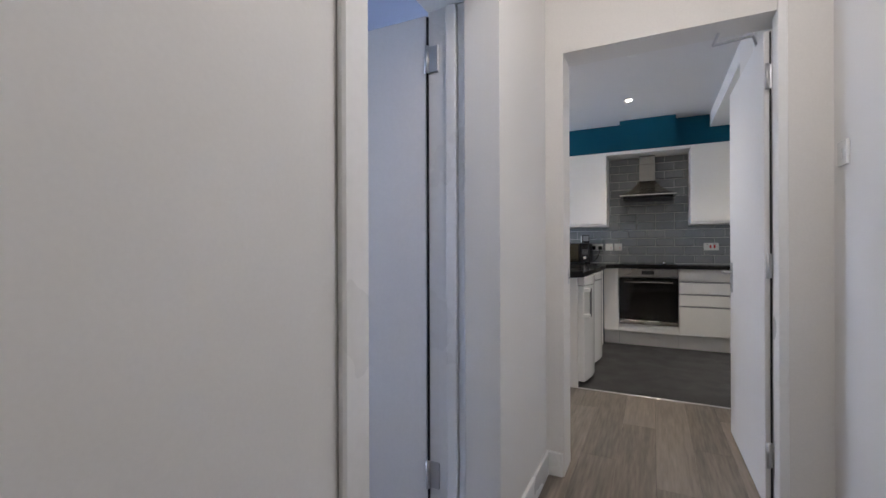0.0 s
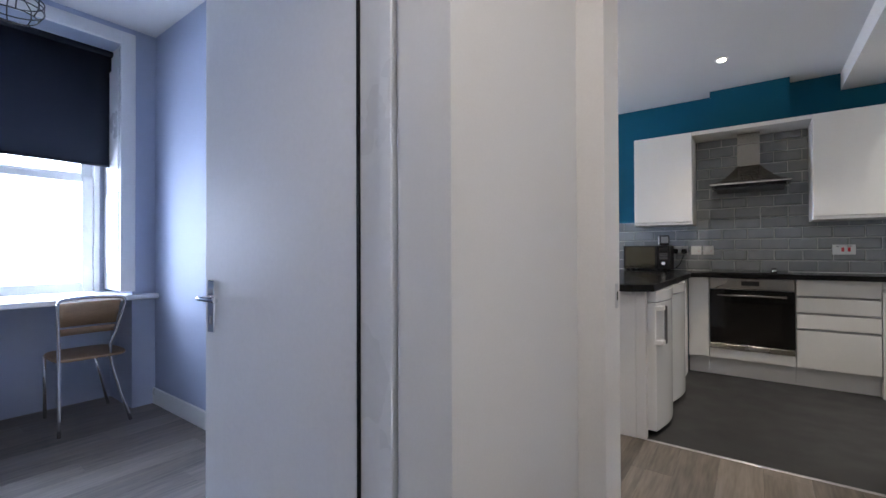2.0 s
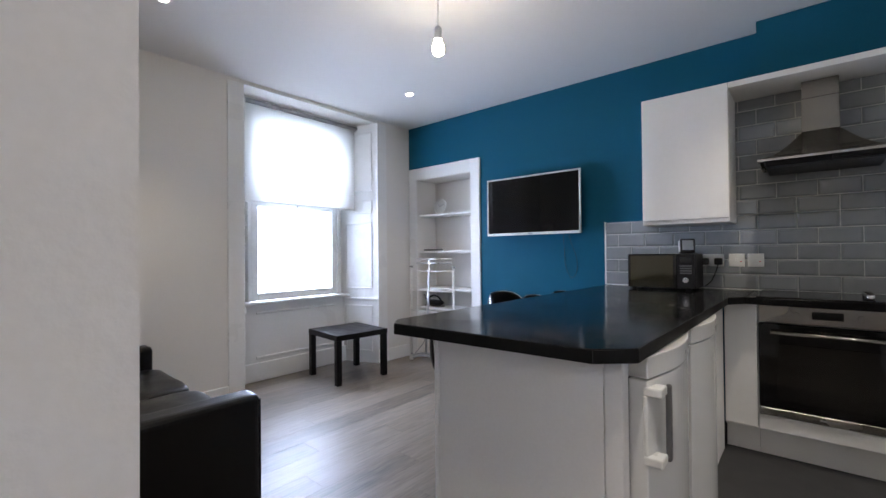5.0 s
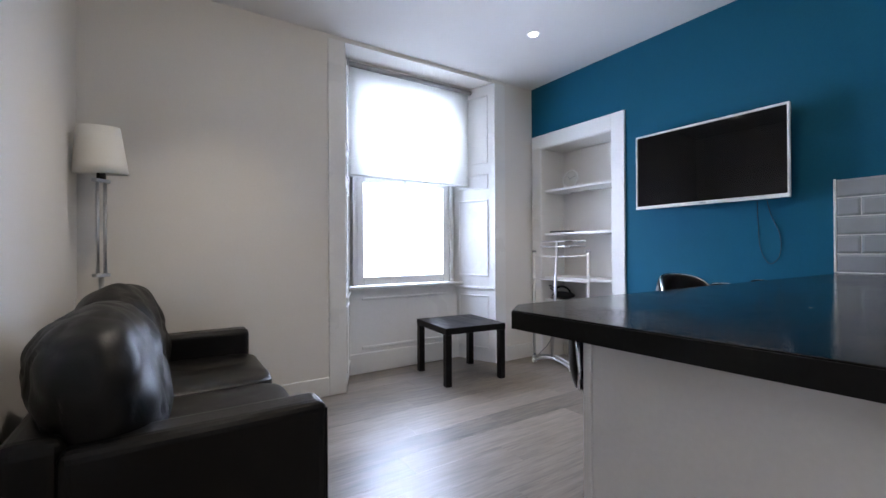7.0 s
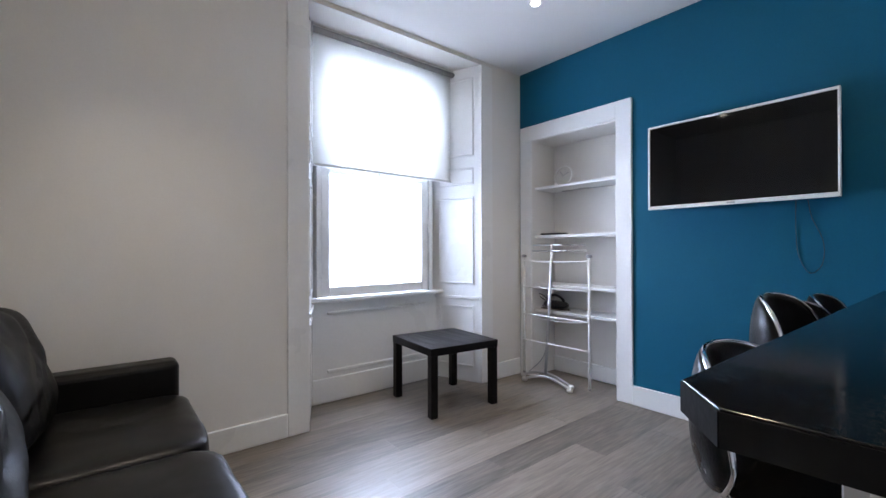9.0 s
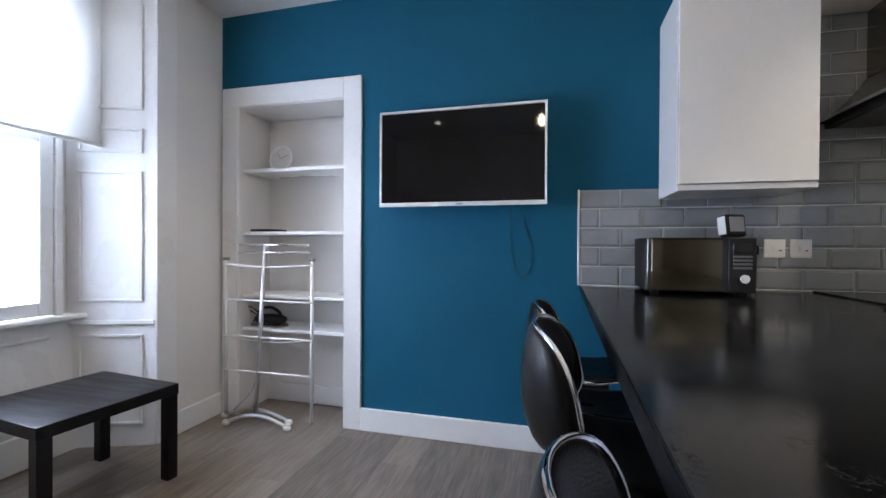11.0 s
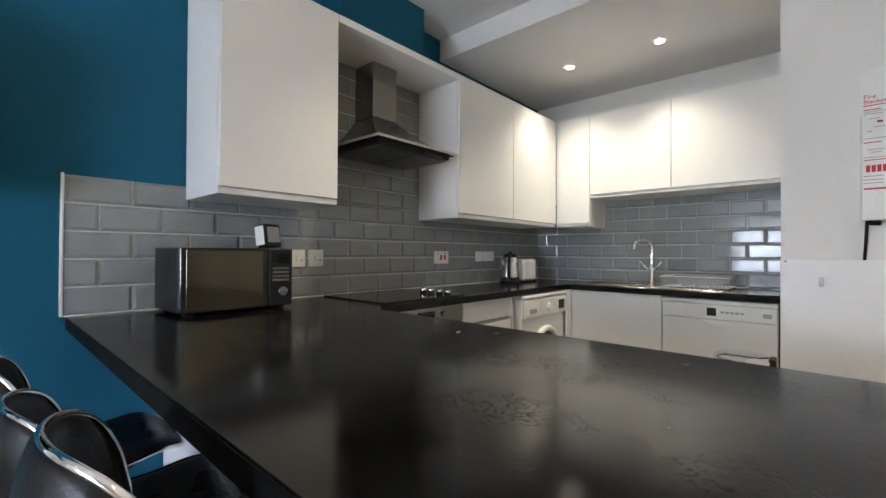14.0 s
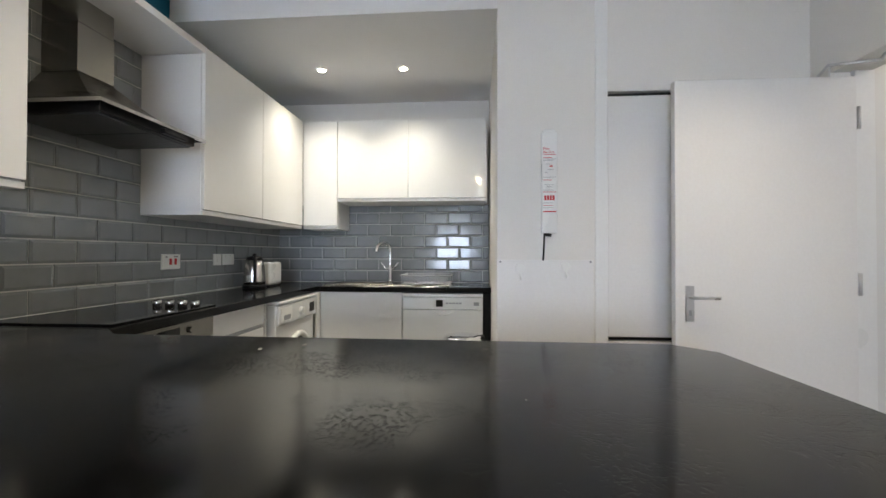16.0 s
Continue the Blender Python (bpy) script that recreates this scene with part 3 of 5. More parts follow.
for z in (0.23, 1.82):
    part("hinge", tube(B(-0.79, -0.74, 1.716, 1.7215, z - 0.05, z + 0.05, 0.001), [(-0.786, 1.712, z - 0.052), (-0.786, 1.712, z + 0.052)], 0.008, 10), M_ALU, d2, "steel butt hinge")
bm = B(-0.788, -0.612, 1.724, 1.754, 0, 2.03, 0.003)
box(bm, -0.70, -0.66, 1.700, 1.7238, 0, 2.0, 0.003)
box(bm, -0.655, -0.625, 1.708, 1.7238, 0, 2.0, 0.005)
box(bm, -0.788, -0.612, 0.9005, 0.925, 0, 2.03, 0.003)
box(bm, -0.788, -0.612, 0.9255, 1.7235, 2.005, 2.03, 0.003)
solid("door_2_frame", bm, M_TRIM, "white gloss lining of the bedroom doorway", "door frame", kind="structure")
bm = B(-0.4805, -0.462, 0.832, 0.902, 0, 2.09, 0.005)
box(bm, -0.4805, -0.466, 0.9025, 1.67, 2.03, 2.09, 0.003)
solid("door_2_architrave", bm, M_TRIM, "white gloss moulded architrave", "trim", kind="structure")

# high cupboard in the east wall
cup = thing("cupboard_door", (EX, 3.13, 0.70), "flush white door of a built-in wall cupboard", "cupboard")
part("door", B(EX - 0.004, EX + 0.03, 2.742, 3.5335, 0.728, 1.988, 0.002), M_DOOR, cup)
# Dark block behind the door paints shade into the gap round it.
part("painted_recess_shade", B(EX + 0.031, EX + 0.12, 2.742, 3.533, 0.707, 2.013), M_DARK, cup)
bm = B(EX - 0.008, EX, 3.535, 3.60, 0.0, 2.63 - 0.01, 0.003)
solid("cupboard_architrave", bm, M_TRIM, "flat white strip beside the cupboard", "trim", kind="structure")
bm = B(EX - 0.006, EX, 3.61, 4.112, 0.02, 1.128, 0.002)
pan = solid("wall_board", bm, M_DOOR, "white painted board screwed to the wall", "panel")
for y in (3.625, 4.095):
    part("screw", tube(bmesh.new(), [(EX - 0.0085, y, 1.118), (EX - 0.005, y, 1.118)], 0.006, 8), M_GREYP, pan)


# ---- kitchen ----
TOPZ = 0.912
pw = thing("peninsula_worktop", (-0.9, 4.8, TOPZ - 0.04), "black granite effect breakfast bar worktop", "worktop")
BAR = [(-0.587, 3.61), (-0.495, 3.695), (-0.485, 5.33), (-0.41, 5.42), (-0.41, 5.962), (-1.375, 5.962), (-1.402, 3.65), (-1.335, 3.572)]
part("slab", prism(bmesh.new(), BAR, TOPZ - 0.04, TOPZ, 0.002), M_TOP, pw)
for k in (0, 1, 2, 5, 6, 7):
    (ax, ay_), (bx, by) = BAR[k], BAR[(k + 1) % 8]
    d = Vector((bx - ax, by - ay_, 0)).normalized()
    nx, ny = d.y * 0.0022, -d.x * 0.0022
    part("edging", prism(bmesh.new(), [(ax, ay_), (ax + nx, ay_ + ny), (bx + nx, by + ny), (bx, by)], TOPZ - 0.0405, TOPZ - 0.003, 0.0), M_EDGE, pw, "matt black edging strip")
M_CHIP = mat("chipped laminate", (0.28, 0.26, 0.23), 0.6, fine=300, bump=0.1)
for x, y, lx, ly, a in ((-0.647, 4.781, 0.016, 0.006, 20), (-0.586, 4.687, 0.010, 0.0045, -10), (-0.979, 4.14, 0.003, 0.002, 0), (-0.60, 4.20, 0.006, 0.002, 60), (-0.70, 4.45, 0.002, 0.0015, 40)):
    part("chip", prism(bmesh.new(), [(x + lx * math.cos(q) * math.cos(radians(a)) - ly * math.sin(q) * math.sin(radians(a)), y + lx * math.cos(q) * math.sin(radians(a)) + ly * math.sin(q) * math.cos(radians(a))) for q in (0, 0.8, 1.7, 2.6, 3.5, 4.3, 5.4)], TOPZ - 0.001, TOPZ + 0.0004), M_CHIP, pw, "pale chipped nick")
solid("kitchen_worktop", B(-0.409, 1.425, 5.42, 5.962, TOPZ - 0.04, TOPZ, 0.003), M_TOP, "black granite effect worktop under the hob", "worktop")
bm = B(1.4255, 1.936, 5.4, 5.962, TOPZ - 0.04, TOPZ, 0.003)
box(bm, 1.4255, 1.936, 4.113, 4.44, TOPZ - 0.04, TOPZ, 0.003)
box(bm, 1.4255, 1.52, 4.4405, 5.3995, TOPZ - 0.04, TOPZ, 0.003)
box(bm, 1.88, 1.936, 4.4405, 5.3995, TOPZ - 0.04, TOPZ, 0.003)
solid("sink_worktop", bm, M_TOP, "black granite effect worktop round the sink", "worktop")
# peninsula carcass
pc = thing("breakfast_bar_unit", (-0.9, 4.8, 0), "white board unit carrying the breakfast bar", "cabinet")
part("end_panel", B(-1.24, -0.60, 3.72, 3.738, 0.002, 0.871, 0.001), M_CARC, pc)
part("back_panel", B(-1.075, -1.06, 3.7385, 5.962, 0.002, 0.871), M_CARC, pc)
part("corner_post", B(-0.5985, -0.545, 3.722, 3.775, 0.002, 0.871, 0.003), M_CARC, pc)
part("corner_strip", B(-1.262, -1.2405, 3.716, 3.742, 0.002, 0.871, 0.002), M_CARC, pc)
for x in (-1.2, -0.64):
    part("bracket", B(x - 0.02, x + 0.02, 3.705, 3.7195, 0.845, 0.8715, 0.002), M_WHITEP, pc)


M_BARGREY = mat("dark grey soft plastic", (0.10, 0.10, 0.105), 0.35)


def fridge(y0, y1, label, bar=True):
    t = thing("undercounter_fridge", (-0.8, (y0 + y1) / 2, 0), label, "fridge", "undercounter fridges")
    xb, xf = -1.05, -0.562
    part("body", B(xb, xf, y0 + 0.004, y1 - 0.004, 0.012, 0.862, 0.006, 2), M_APPL, t)
    n = 16

    def bowed(grow):
        rim = [(xf + 0.004, y1 - 0.002), (xf + 0.004, y0 + 0.002)]
        return rim + [(xf + 0.058 + grow + 0.04 * math.sin(math.pi * i / n), y0 + (y1 - y0) * i / n) for i in range(n + 1)]

    part("door", prism(bmesh.new(), bowed(0.0), 0.03, 0.793, 0.004), M_APPL, t)
    part("gasket", B(xf + 0.0005, xf + 0.0035, y0 + 0.006, y1 - 0.006, 0.03, 0.793), M_BARGREY, t)
    lid = part("top_fascia", prism(bmesh.new(), bowed(0.003), 0.799, 0.866, 0.004), M_APPL, t)
    part("badge", B(xf + 0.099, xf + 0.1025, (y0 + y1) / 2 + 0.03, (y0 + y1) / 2 + 0.07, 0.825, 0.838), M_GREYP, lid)
    if not bar:
        return t
    hx, hy = xf + 0.05, y0 + 0.008
    h = part("handle", B(hx + 0.042, hx + 0.058, hy + 0.052, hy + 0.076, 0.545, 0.775, 0.006, 2), M_BARGREY, t, "dark grey bar handle")
    for z0, z1 in ((0.545, 0.571), (0.749, 0.776)):
        part("handle_mount", B(hx - 0.004, hx + 0.05, hy - 0.012, hy + 0.0515, z0, z1, 0.005, 2), M_WHITEP, h)
    part("handle_plate", B(hx - 0.004, hx + 0.008, hy - 0.012, hy + 0.008, 0.5715, 0.7485, 0.003), M_WHITEP, h)
    return t


fridge(3.81, 4.36, "white undercounter fridge with a curved door")
fridge(4.43, 4.99, "white undercounter freezer with a curved door", False)


def handleless(name, x0, x1, fronts, label, plinth=True, y=5.48):
    """A base unit that opens towards -y; fronts: heights of its doors or drawers."""
    t = thing(name, ((x0 + x1) / 2, 5.7, 0), label, "base cabinet", "white kitchen base units")
    part("body", B(x0 + 0.001, x1 - 0.001, y + 0.02, 5.955, 0.15, 0.871), M_CARC, t)
    for z0, z1 in fronts:
        f_ = part("drawer_front" if len(fronts) > 1 else "door", B(x0 + 0.002, x1 - 0.002, y, y + 0.0185, z0, z1 - 0.016, 0.002), M_CAB, t)
        # Grey strip paints shade into the slot above each front.
        part("front_gap_shade", B(x0 + 0.002, x1 - 0.002, y + 0.0145, y + 0.0195, z1 - 0.0155, z1 - 0.0005), M_GREYP, f_)
    part("plinth", B(x0, x1, 5.555, 5.57, 0.002, 0.149), M_CARC, t)
    return t


handleless("corner_filler_unit", -0.522, -0.362, [(0.165, 0.892)], "narrow white filler panel beside the oven")
handleless("drawer_unit", 0.237, 0.727, [(0.165, 0.478), (0.482, 0.607), (0.611, 0.74), (0.744, 0.892)], "white gloss unit with four handleless drawers")
solid("unit_end_panel", B(0.729, 0.748, 5.475, 5.955, 0.002, 0.871, 0.001), M_CARC, "white end panel beside the washing machine", "cabinet panel")
solid("corner_return_panel", B(-0.545, -0.527, 5.04, 5.479, 0.002, 0.871, 0.001), M_CARC, "white return panel beside the freezer", "cabinet panel")
# oven
ov = thing("built_in_oven", (-0.063, 5.6, 0), "steel built-in oven with black glass door", "oven")
part("housing", B(-0.36, 0.235, 5.50, 5.955, 0.15, 0.871), M_CARC, ov)
part("plinth", B(-0.36, 0.235, 5.555, 5.57, 0.002, 0.149), M_CARC, ov)
part("lower_front", B(-0.358, 0.233, 5.48, 5.499, 0.163, 0.245, 0.002), M_CAB, ov)
cp = part("control_panel", B(-0.356, 0.231, 5.474, 5.499, 0.772, 0.868, 0.003), M_STEEL, ov, "brushed steel control panel")
part("display", B(-0.125, -0.0, 5.4715, 5.475, 0.805, 0.845, 0.001), M_GLOSSB, cp)
for x in (-0.19, 0.065):
    part("knob", tube(bmesh.new(), [(x, 5.476, 0.825), (x, 5.462, 0.825)], 0.013, 14), M_STEEL, cp)
dr = part("oven_door", B(-0.356, 0.231, 5.472, 5.499, 0.295, 0.768, 0.004), M_OVENG, ov, "black glass oven door")
part("window", B(-0.275, 0.15, 5.4695, 5.4725, 0.345, 0.66, 0.001), mat("tinted oven window", (0.008, 0.007, 0.006), 0.08, var=0.1, bump=0, spec=0.35), dr)
part("lower_trim", B(-0.356, 0.231, 5.4705, 5.499, 0.25, 0.2935, 0.003), M_STEEL, dr)
part("logo_bar", B(-0.10, -0.02, 5.4692, 5.4712, 0.268, 0.276), M_GREYINK, dr)
g = tube(bmesh.new(), [(-0.30, 5.435, 0.722), (0.175, 5.435, 0.722)], 0.011, 12)
for x in (-0.285, 0.16):
    tube(g, [(x, 5.435, 0.722), (x, 5.474, 0.722)], 0.008, 8)
part("handle", g, M_STEEL, dr)
# hob
hb = thing("ceramic_hob", (-0.07, 5.68, TOPZ), "black ceramic hob with four chrome knobs", "hob")
part("glass", B(-0.365, 0.215, 5.45, 5.93, TOPZ + 0.0005, TOPZ + 0.007, 0.002), M_GLOSSB, hb)
for y in (5.475, 5.535, 5.595, 5.655):
    k = part("knob", lathe(bmesh.new(), [(0.019, TOPZ + 0.007), (0.019, TOPZ + 0.03), (0.016, TOPZ + 0.036), (0.001, TOPZ + 0.036)], 0.10, y, 20), M_CHROME, hb)
    part("grip", B(0.084, 0.116, y - 0.004, y + 0.004, TOPZ + 0.012, TOPZ + 0.04, 0.002), M_BLACK, k)
# hood
M_FILTER = mat("dull aluminium mesh", (0.12, 0.12, 0.125), 0.5, 0.7, fine=400, bump=0.3)
hd = thing("chimney_hood", (-0.063, 5.75, 1.65), "brushed steel chimney cooker hood", "cooker hood")
g = B(-0.352, 0.222, 5.512, 5.524, 1.686, 1.70, 0.001)
box(g, -0.352, 0.222, 5.945, 5.955, 1.686, 1.70, 0.001)
box(g, -0.352, -0.342, 5.5242, 5.9448, 1.686, 1.70, 0.001)
box(g, 0.212, 0.222, 5.5242, 5.9448, 1.686, 1.70, 0.001)
part("rim", g, mat("bright steel lip", (0.62, 0.61, 0.59), 0.25, 1.0, var=0.02, bump=0.0), hd, "bright thin steel lip")
part("underside", prism(bmesh.new(), [(-0.318, 5.545), (0.188, 5.545), (0.188, 5.944), (-0.318, 5.944)], 1.660, 1.6995, 0.004), M_BLACK, hd, "dark inset underside")
g = bmesh.new()
base = [(-0.348, 5.517), (0.22, 5.517), (0.22, 5.955), (-0.348, 5.955)]
topp = [(-0.155, 5.795), (0.015, 5.795), (0.015, 5.955), (-0.155, 5.955)]
rows_ = []
for k in range(7):
    a = k / 6
    s = a ** 0.62
    rows_.append([g.verts.new((bx + (tx - bx) * s, by + (ty - by) * s, 1.7005 + 0.18 * a)) for (bx, by), (tx, ty) in zip(base, topp)])
for ra, rb_ in zip(rows_, rows_[1:]):
    for i in range(4):
        g.faces.new((ra[i], ra[(i + 1) % 4], rb_[(i + 1) % 4], rb_[i]))
g.faces.new(rows_[-1])
part("canopy", g, M_STEEL, hd)
part("chimney", B(-0.155, 0.015, 5.795, 5.955, 1.8815, 2.0795, 0.002), M_STEEL, hd)
part("chimney_sleeve", B(-0.153, 0.013, 5.797, 5.955, 2.08, 2.183, 0.001), M_STEEL, hd)
for x in (-0.30, -0.05):
    part("grease_filter", B(x - 0.005, x + 0.235, 5.565, 5.92, 1.655, 1.6595, 0.001), M_FILTER, hd)
part("switch_box", B(-0.03, 0.12, 5.5245, 5.565, 1.664, 1.6855, 0.003), M_BLACK, hd)


def wall_unit(name, x0, x1, doors, label, z0=1.357, z1=2.22):
    t = thing(name, ((x0 + x1) / 2, 5.8, z0), label, "wall cabinet", "white gloss wall units")
    part("body", B(x0, x1, 5.631, 5.957, z0, z1, 0.001), M_CARC, t)
    for a, b in doors:
        part("door", B(a + 0.0015, b - 0.0015, 5.61, 5.63, z0 + 0.027, z1, 0.002), M_CAB, t)
    part("lip", B(x0, x1, 5.618, 5.6305, z0, z0 + 0.022, 0.001), M_CARC, t)
    return t


wall_unit("wall_cabinet", -1.005, -0.50, [(-1.005, -0.50)], "white gloss wall cabinet over the microwave")
wall_unit("wall_cabinet", 0.357, 1.598, [(0.357, 0.955), (0.955, 1.598)], "white gloss two door wall cabinet beside the hood")
solid("hood_bridge_shelf", B(-0.499, 0.356, 5.61, 5.957, 2.186, 2.22, 0.001), M_CAB, "white board bridging the wall cabinets", "shelf")


def wall_unit_e(y0, y1, z0, label):
    t = thing("sink_wall_cabinet", (1.75, (y0 + y1) / 2, z0), label, "wall cabinet", "white gloss wall units")
    part("body", B(1.621, 1.936, y0, y1, z0, 2.22, 0.001), M_CARC, t)
    part("door", B(1.60, 1.62, y0 + 0.0015, y1 - 0.0015, z0 + 0.025, 2.22, 0.002), M_CAB, t)
    part("lip", B(1.608, 1.6205, y0, y1, z0, z0 + 0.02, 0.001), M_CARC, t)


wall_unit_e(5.33, 5.608, 1.357, "tall narrow white gloss corner wall cabinet")
wall_unit_e(4.758, 5.329, 1.575, "short white gloss wall cabinet over the sink")
wall_unit_e(4.14, 4.757, 1.575, "short white gloss wall cabinet over the dishwasher")
# washing machine
wm = thing("washing_machine", (1.08, 5.7, 0), "white front loading washing machine", "washing machine")
part("body", B(0.775, 1.375, 5.43, 5.95, 0.01, 0.845, 0.008, 2), M_APPL, wm)
part("top_cover", B(0.772, 1.378, 5.405, 5.95, 0.8455, 0.866, 0.006, 2), M_APPL, wm)
part("fascia", B(0.778, 1.372, 5.412, 5.4295, 0.715, 0.84, 0.006, 2), M_APPL, wm)
part("soap_drawer", B(0.80, 0.96, 5.407, 5.4115, 0.73, 0.825, 0.003), M_WHITEP, wm)
part("badge", B(0.84, 0.93, 5.4055, 5.4068, 0.745, 0.775), M_GREYP, wm)
part("dial", tube(bmesh.new(), [(1.10, 5.412, 0.775), (1.10, 5.39, 0.775)], 0.026, 20), M_WHITEP, wm)
part("display", B(1.25, 1.33, 5.408, 5.4118, 0.745, 0.81, 0.001), M_GLOSSB, wm)
g = bmesh.new()
for r0, r1, yy in ((0.165, 0.018, 5.418),):
    tube(g, [(1.075 + r0 * math.cos(2 * math.pi * i / 36), yy, 0.46 + r0 * math.sin(2 * math.pi * i / 36)) for i in range(36)], 0.022, 8, True)
dw_ = part("door_ring", g, M_WHITEP, wm)
part("door_glass", puff(bmesh.new(), 1.075, 5.425, 0.46, 0.30, 0.07, 0.30, 2.0, 12), M_GLOSSB, dw_)
# sink run base units
sb = thing("sink_base_unit", (1.7, 5.08, 0), "white gloss cupboard under the sink", "base cabinet", "white kitchen base units")
part("body", B(1.475, 1.93, 4.778, 5.386, 0.15, 0.871), M_CARC, sb)
part("door", B(1.455, 1.474, 4.780, 5.406, 0.165, 0.868, 0.002), M_CAB, sb)
part("plinth", B(1.53, 1.545, 4.778, 5.386, 0.002, 0.149), M_CARC, sb)
part("corner_filler", B(1.379, 1.4545, 5.407, 5.424, 0.10, 0.868, 0.002), M_CAB, sb)
dwm = thing("dishwasher", (1.7, 4.47, 0), "white freestanding dishwasher under the sink worktop", "dishwasher")
part("body", B(1.475, 1.93, 4.172, 4.774, 0.01, 0.862, 0.003), M_APPL, dwm)
part("door", B(1.452, 1.4745, 4.174, 4.772, 0.10, 0.742, 0.005, 2), M_APPL, dwm)
fp = part("control_panel", B(1.447, 1.4745, 4.174, 4.772, 0.744, 0.835, 0.006, 2), M_APPL, dwm)
part("top_strip", B(1.45, 1.4745, 4.172, 4.774, 0.838, 0.862, 0.003), M_APPL, dwm)
part("display", B(1.4445, 1.4475, 4.47, 4.52, 0.765, 0.815, 0.001), M_GLOSSB, fp)
for i in range(5):
    part("button", B(1.4445, 1.4475, 4.33 + i * 0.025, 4.348 + i * 0.025, 0.785, 0.797, 0.001), M_GREYP, fp)
part("badge", B(1.4445, 1.4475, 4.20, 4.24, 0.775, 0.80), M_GREYP, fp)
part("grip", tube(bmesh.new(), curve_pts([(1.45, 4.56, 0.735), (1.446, 4.52, 0.712), (1.445, 4.47, 0.705), (1.446, 4.42, 0.712), (1.45, 4.38, 0.735)], 5), 0.006, 8), M_WHITEP, dwm)
# Solid dark block whose colour stands in for shade beside the dishwasher.
solid("gap_shade_block", B(1.50, 1.93, 4.114, 4.168, 0.002, 0.871), M_DARK, "dark block painting the shade between dishwasher and wall", "gap panel")
# sink, tap, rack
sk = thing("inset_sink", (1.7, 4.92, TOPZ), "stainless steel sink with drainer", "sink")
g = bmesh.new()
box(g, 1.505, 1.895, 4.425, 4.965, TOPZ + 0.0006, TOPZ + 0.005, 0.002)
box(g, 1.505, 1.895, 5.365, 5.415, TOPZ + 0.0006, TOPZ + 0.005, 0.002)
box(g, 1.505, 1.545, 4.966, 5.364, TOPZ + 0.0006, TOPZ + 0.005, 0.002)
box(g, 1.80, 1.895, 4.966, 5.364, TOPZ + 0.0006, TOPZ + 0.005, 0.002)
part("drainer", g, M_STEEL, sk)
for i in range(7):
    yy = 4.50 + i * 0.06
    part("rib", B(1.55, 1.85, yy, yy + 0.016, TOPZ + 0.0052, TOPZ + 0.009, 0.002), M_STEEL, sk)
g = B(1.5455, 1.7995, 4.966, 5.364, TOPZ - 0.15, TOPZ - 0.147)
box(g, 1.5455, 1.549, 4.9665, 5.3635, TOPZ - 0.1465, TOPZ)
box(g, 1.796, 1.7995, 4.9665, 5.3635, TOPZ - 0.1465, TOPZ)
box(g, 1.5495, 1.7955, 4.9665, 4.97, TOPZ - 0.1465, TOPZ)
box(g, 1.5495, 1.7955, 5.36, 5.3635, TOPZ - 0.1465, TOPZ)
part("bowl", g, M_STEEL, sk)
tp = thing("kitchen_tap", (1.85, 4.95, TOPZ), "chrome swan neck mixer tap", "tap")
part("body", lathe(bmesh.new(), [(0.026, TOPZ + 0.005), (0.024, TOPZ + 0.02), (0.018, TOPZ + 0.035), (0.018, TOPZ + 0.13), (0.012, TOPZ + 0.15)], 1.85, 4.95), M_CHROME, tp)
part("spout", tube(bmesh.new(), curve_pts([(1.85, 4.95, TOPZ + 0.14), (1.85, 4.95, TOPZ + 0.27), (1.83, 4.965, TOPZ + 0.325), (1.78, 5.0, TOPZ + 0.335), (1.735, 5.03, TOPZ + 0.31), (1.725, 5.04, TOPZ + 0.26)], 6), 0.0145, 12), M_CHROME, tp)
for s in (-1, 1):
    part("lever", tube(bmesh.new(), [(1.85, 4.95, TOPZ + 0.10), (1.84, 4.95 + s * 0.04, TOPZ + 0.13), (1.83, 4.95 + s * 0.075, TOPZ + 0.175)], 0.008, 10), M_CHROME, tp)
rk = thing("dish_rack", (1.7, 4.62, TOPZ), "grey plastic dish drainer on the steel sink", "dish rack")
g = bmesh.new()
x0, x1, y0, y1, za, zb = 1.54, 1.86, 4.42, 4.80, TOPZ + 0.012, TOPZ + 0.085
box(g, x0, x1, y0, y1, za, za + 0.006, 0.002)
box(g, x0 - 0.01, x0 + 0.004, y0 - 0.01, y1 + 0.01, zb - 0.012, zb, 0.003)
box(g, x1 - 0.004, x1 + 0.01, y0 - 0.01, y1 + 0.01, zb - 0.012, zb, 0.003)
box(g, x0 + 0.0045, x1 - 0.0045, y0 - 0.01, y0 + 0.004, zb - 0.012, zb, 0.003)
box(g, x0 + 0.0045, x1 - 0.0045, y1 - 0.004, y1 + 0.01, zb - 0.012, zb, 0.003)
part("tray", g, M_GREYP, rk)
for i in range(20):
    yy = y0 + (y1 - y0) * i / 19
    for xx in (x0 + 0.002, x1 - 0.002):
        part("wire", B(xx - 0.002, xx + 0.002, yy - 0.002, yy + 0.002, za + 0.006, zb - 0.0125), M_GREYP, rk)
for yy in (4.52, 4.60, 4.68):
    part("plate_divider", B(x0 + 0.02, x1 - 0.02, yy - 0.002, yy + 0.002, za + 0.0065, zb - 0.03), M_GREYP, rk)
part("side_panel", B(x0 + 0.0055, x0 + 0.0085, 4.455, 4.795, za + 0.02, zb - 0.018), M_GREYP, rk)
part("side_panel", B(x1 - 0.0085, x1 - 0.0055, 4.455, 4.795, za + 0.02, zb - 0.018), M_GREYP, rk)
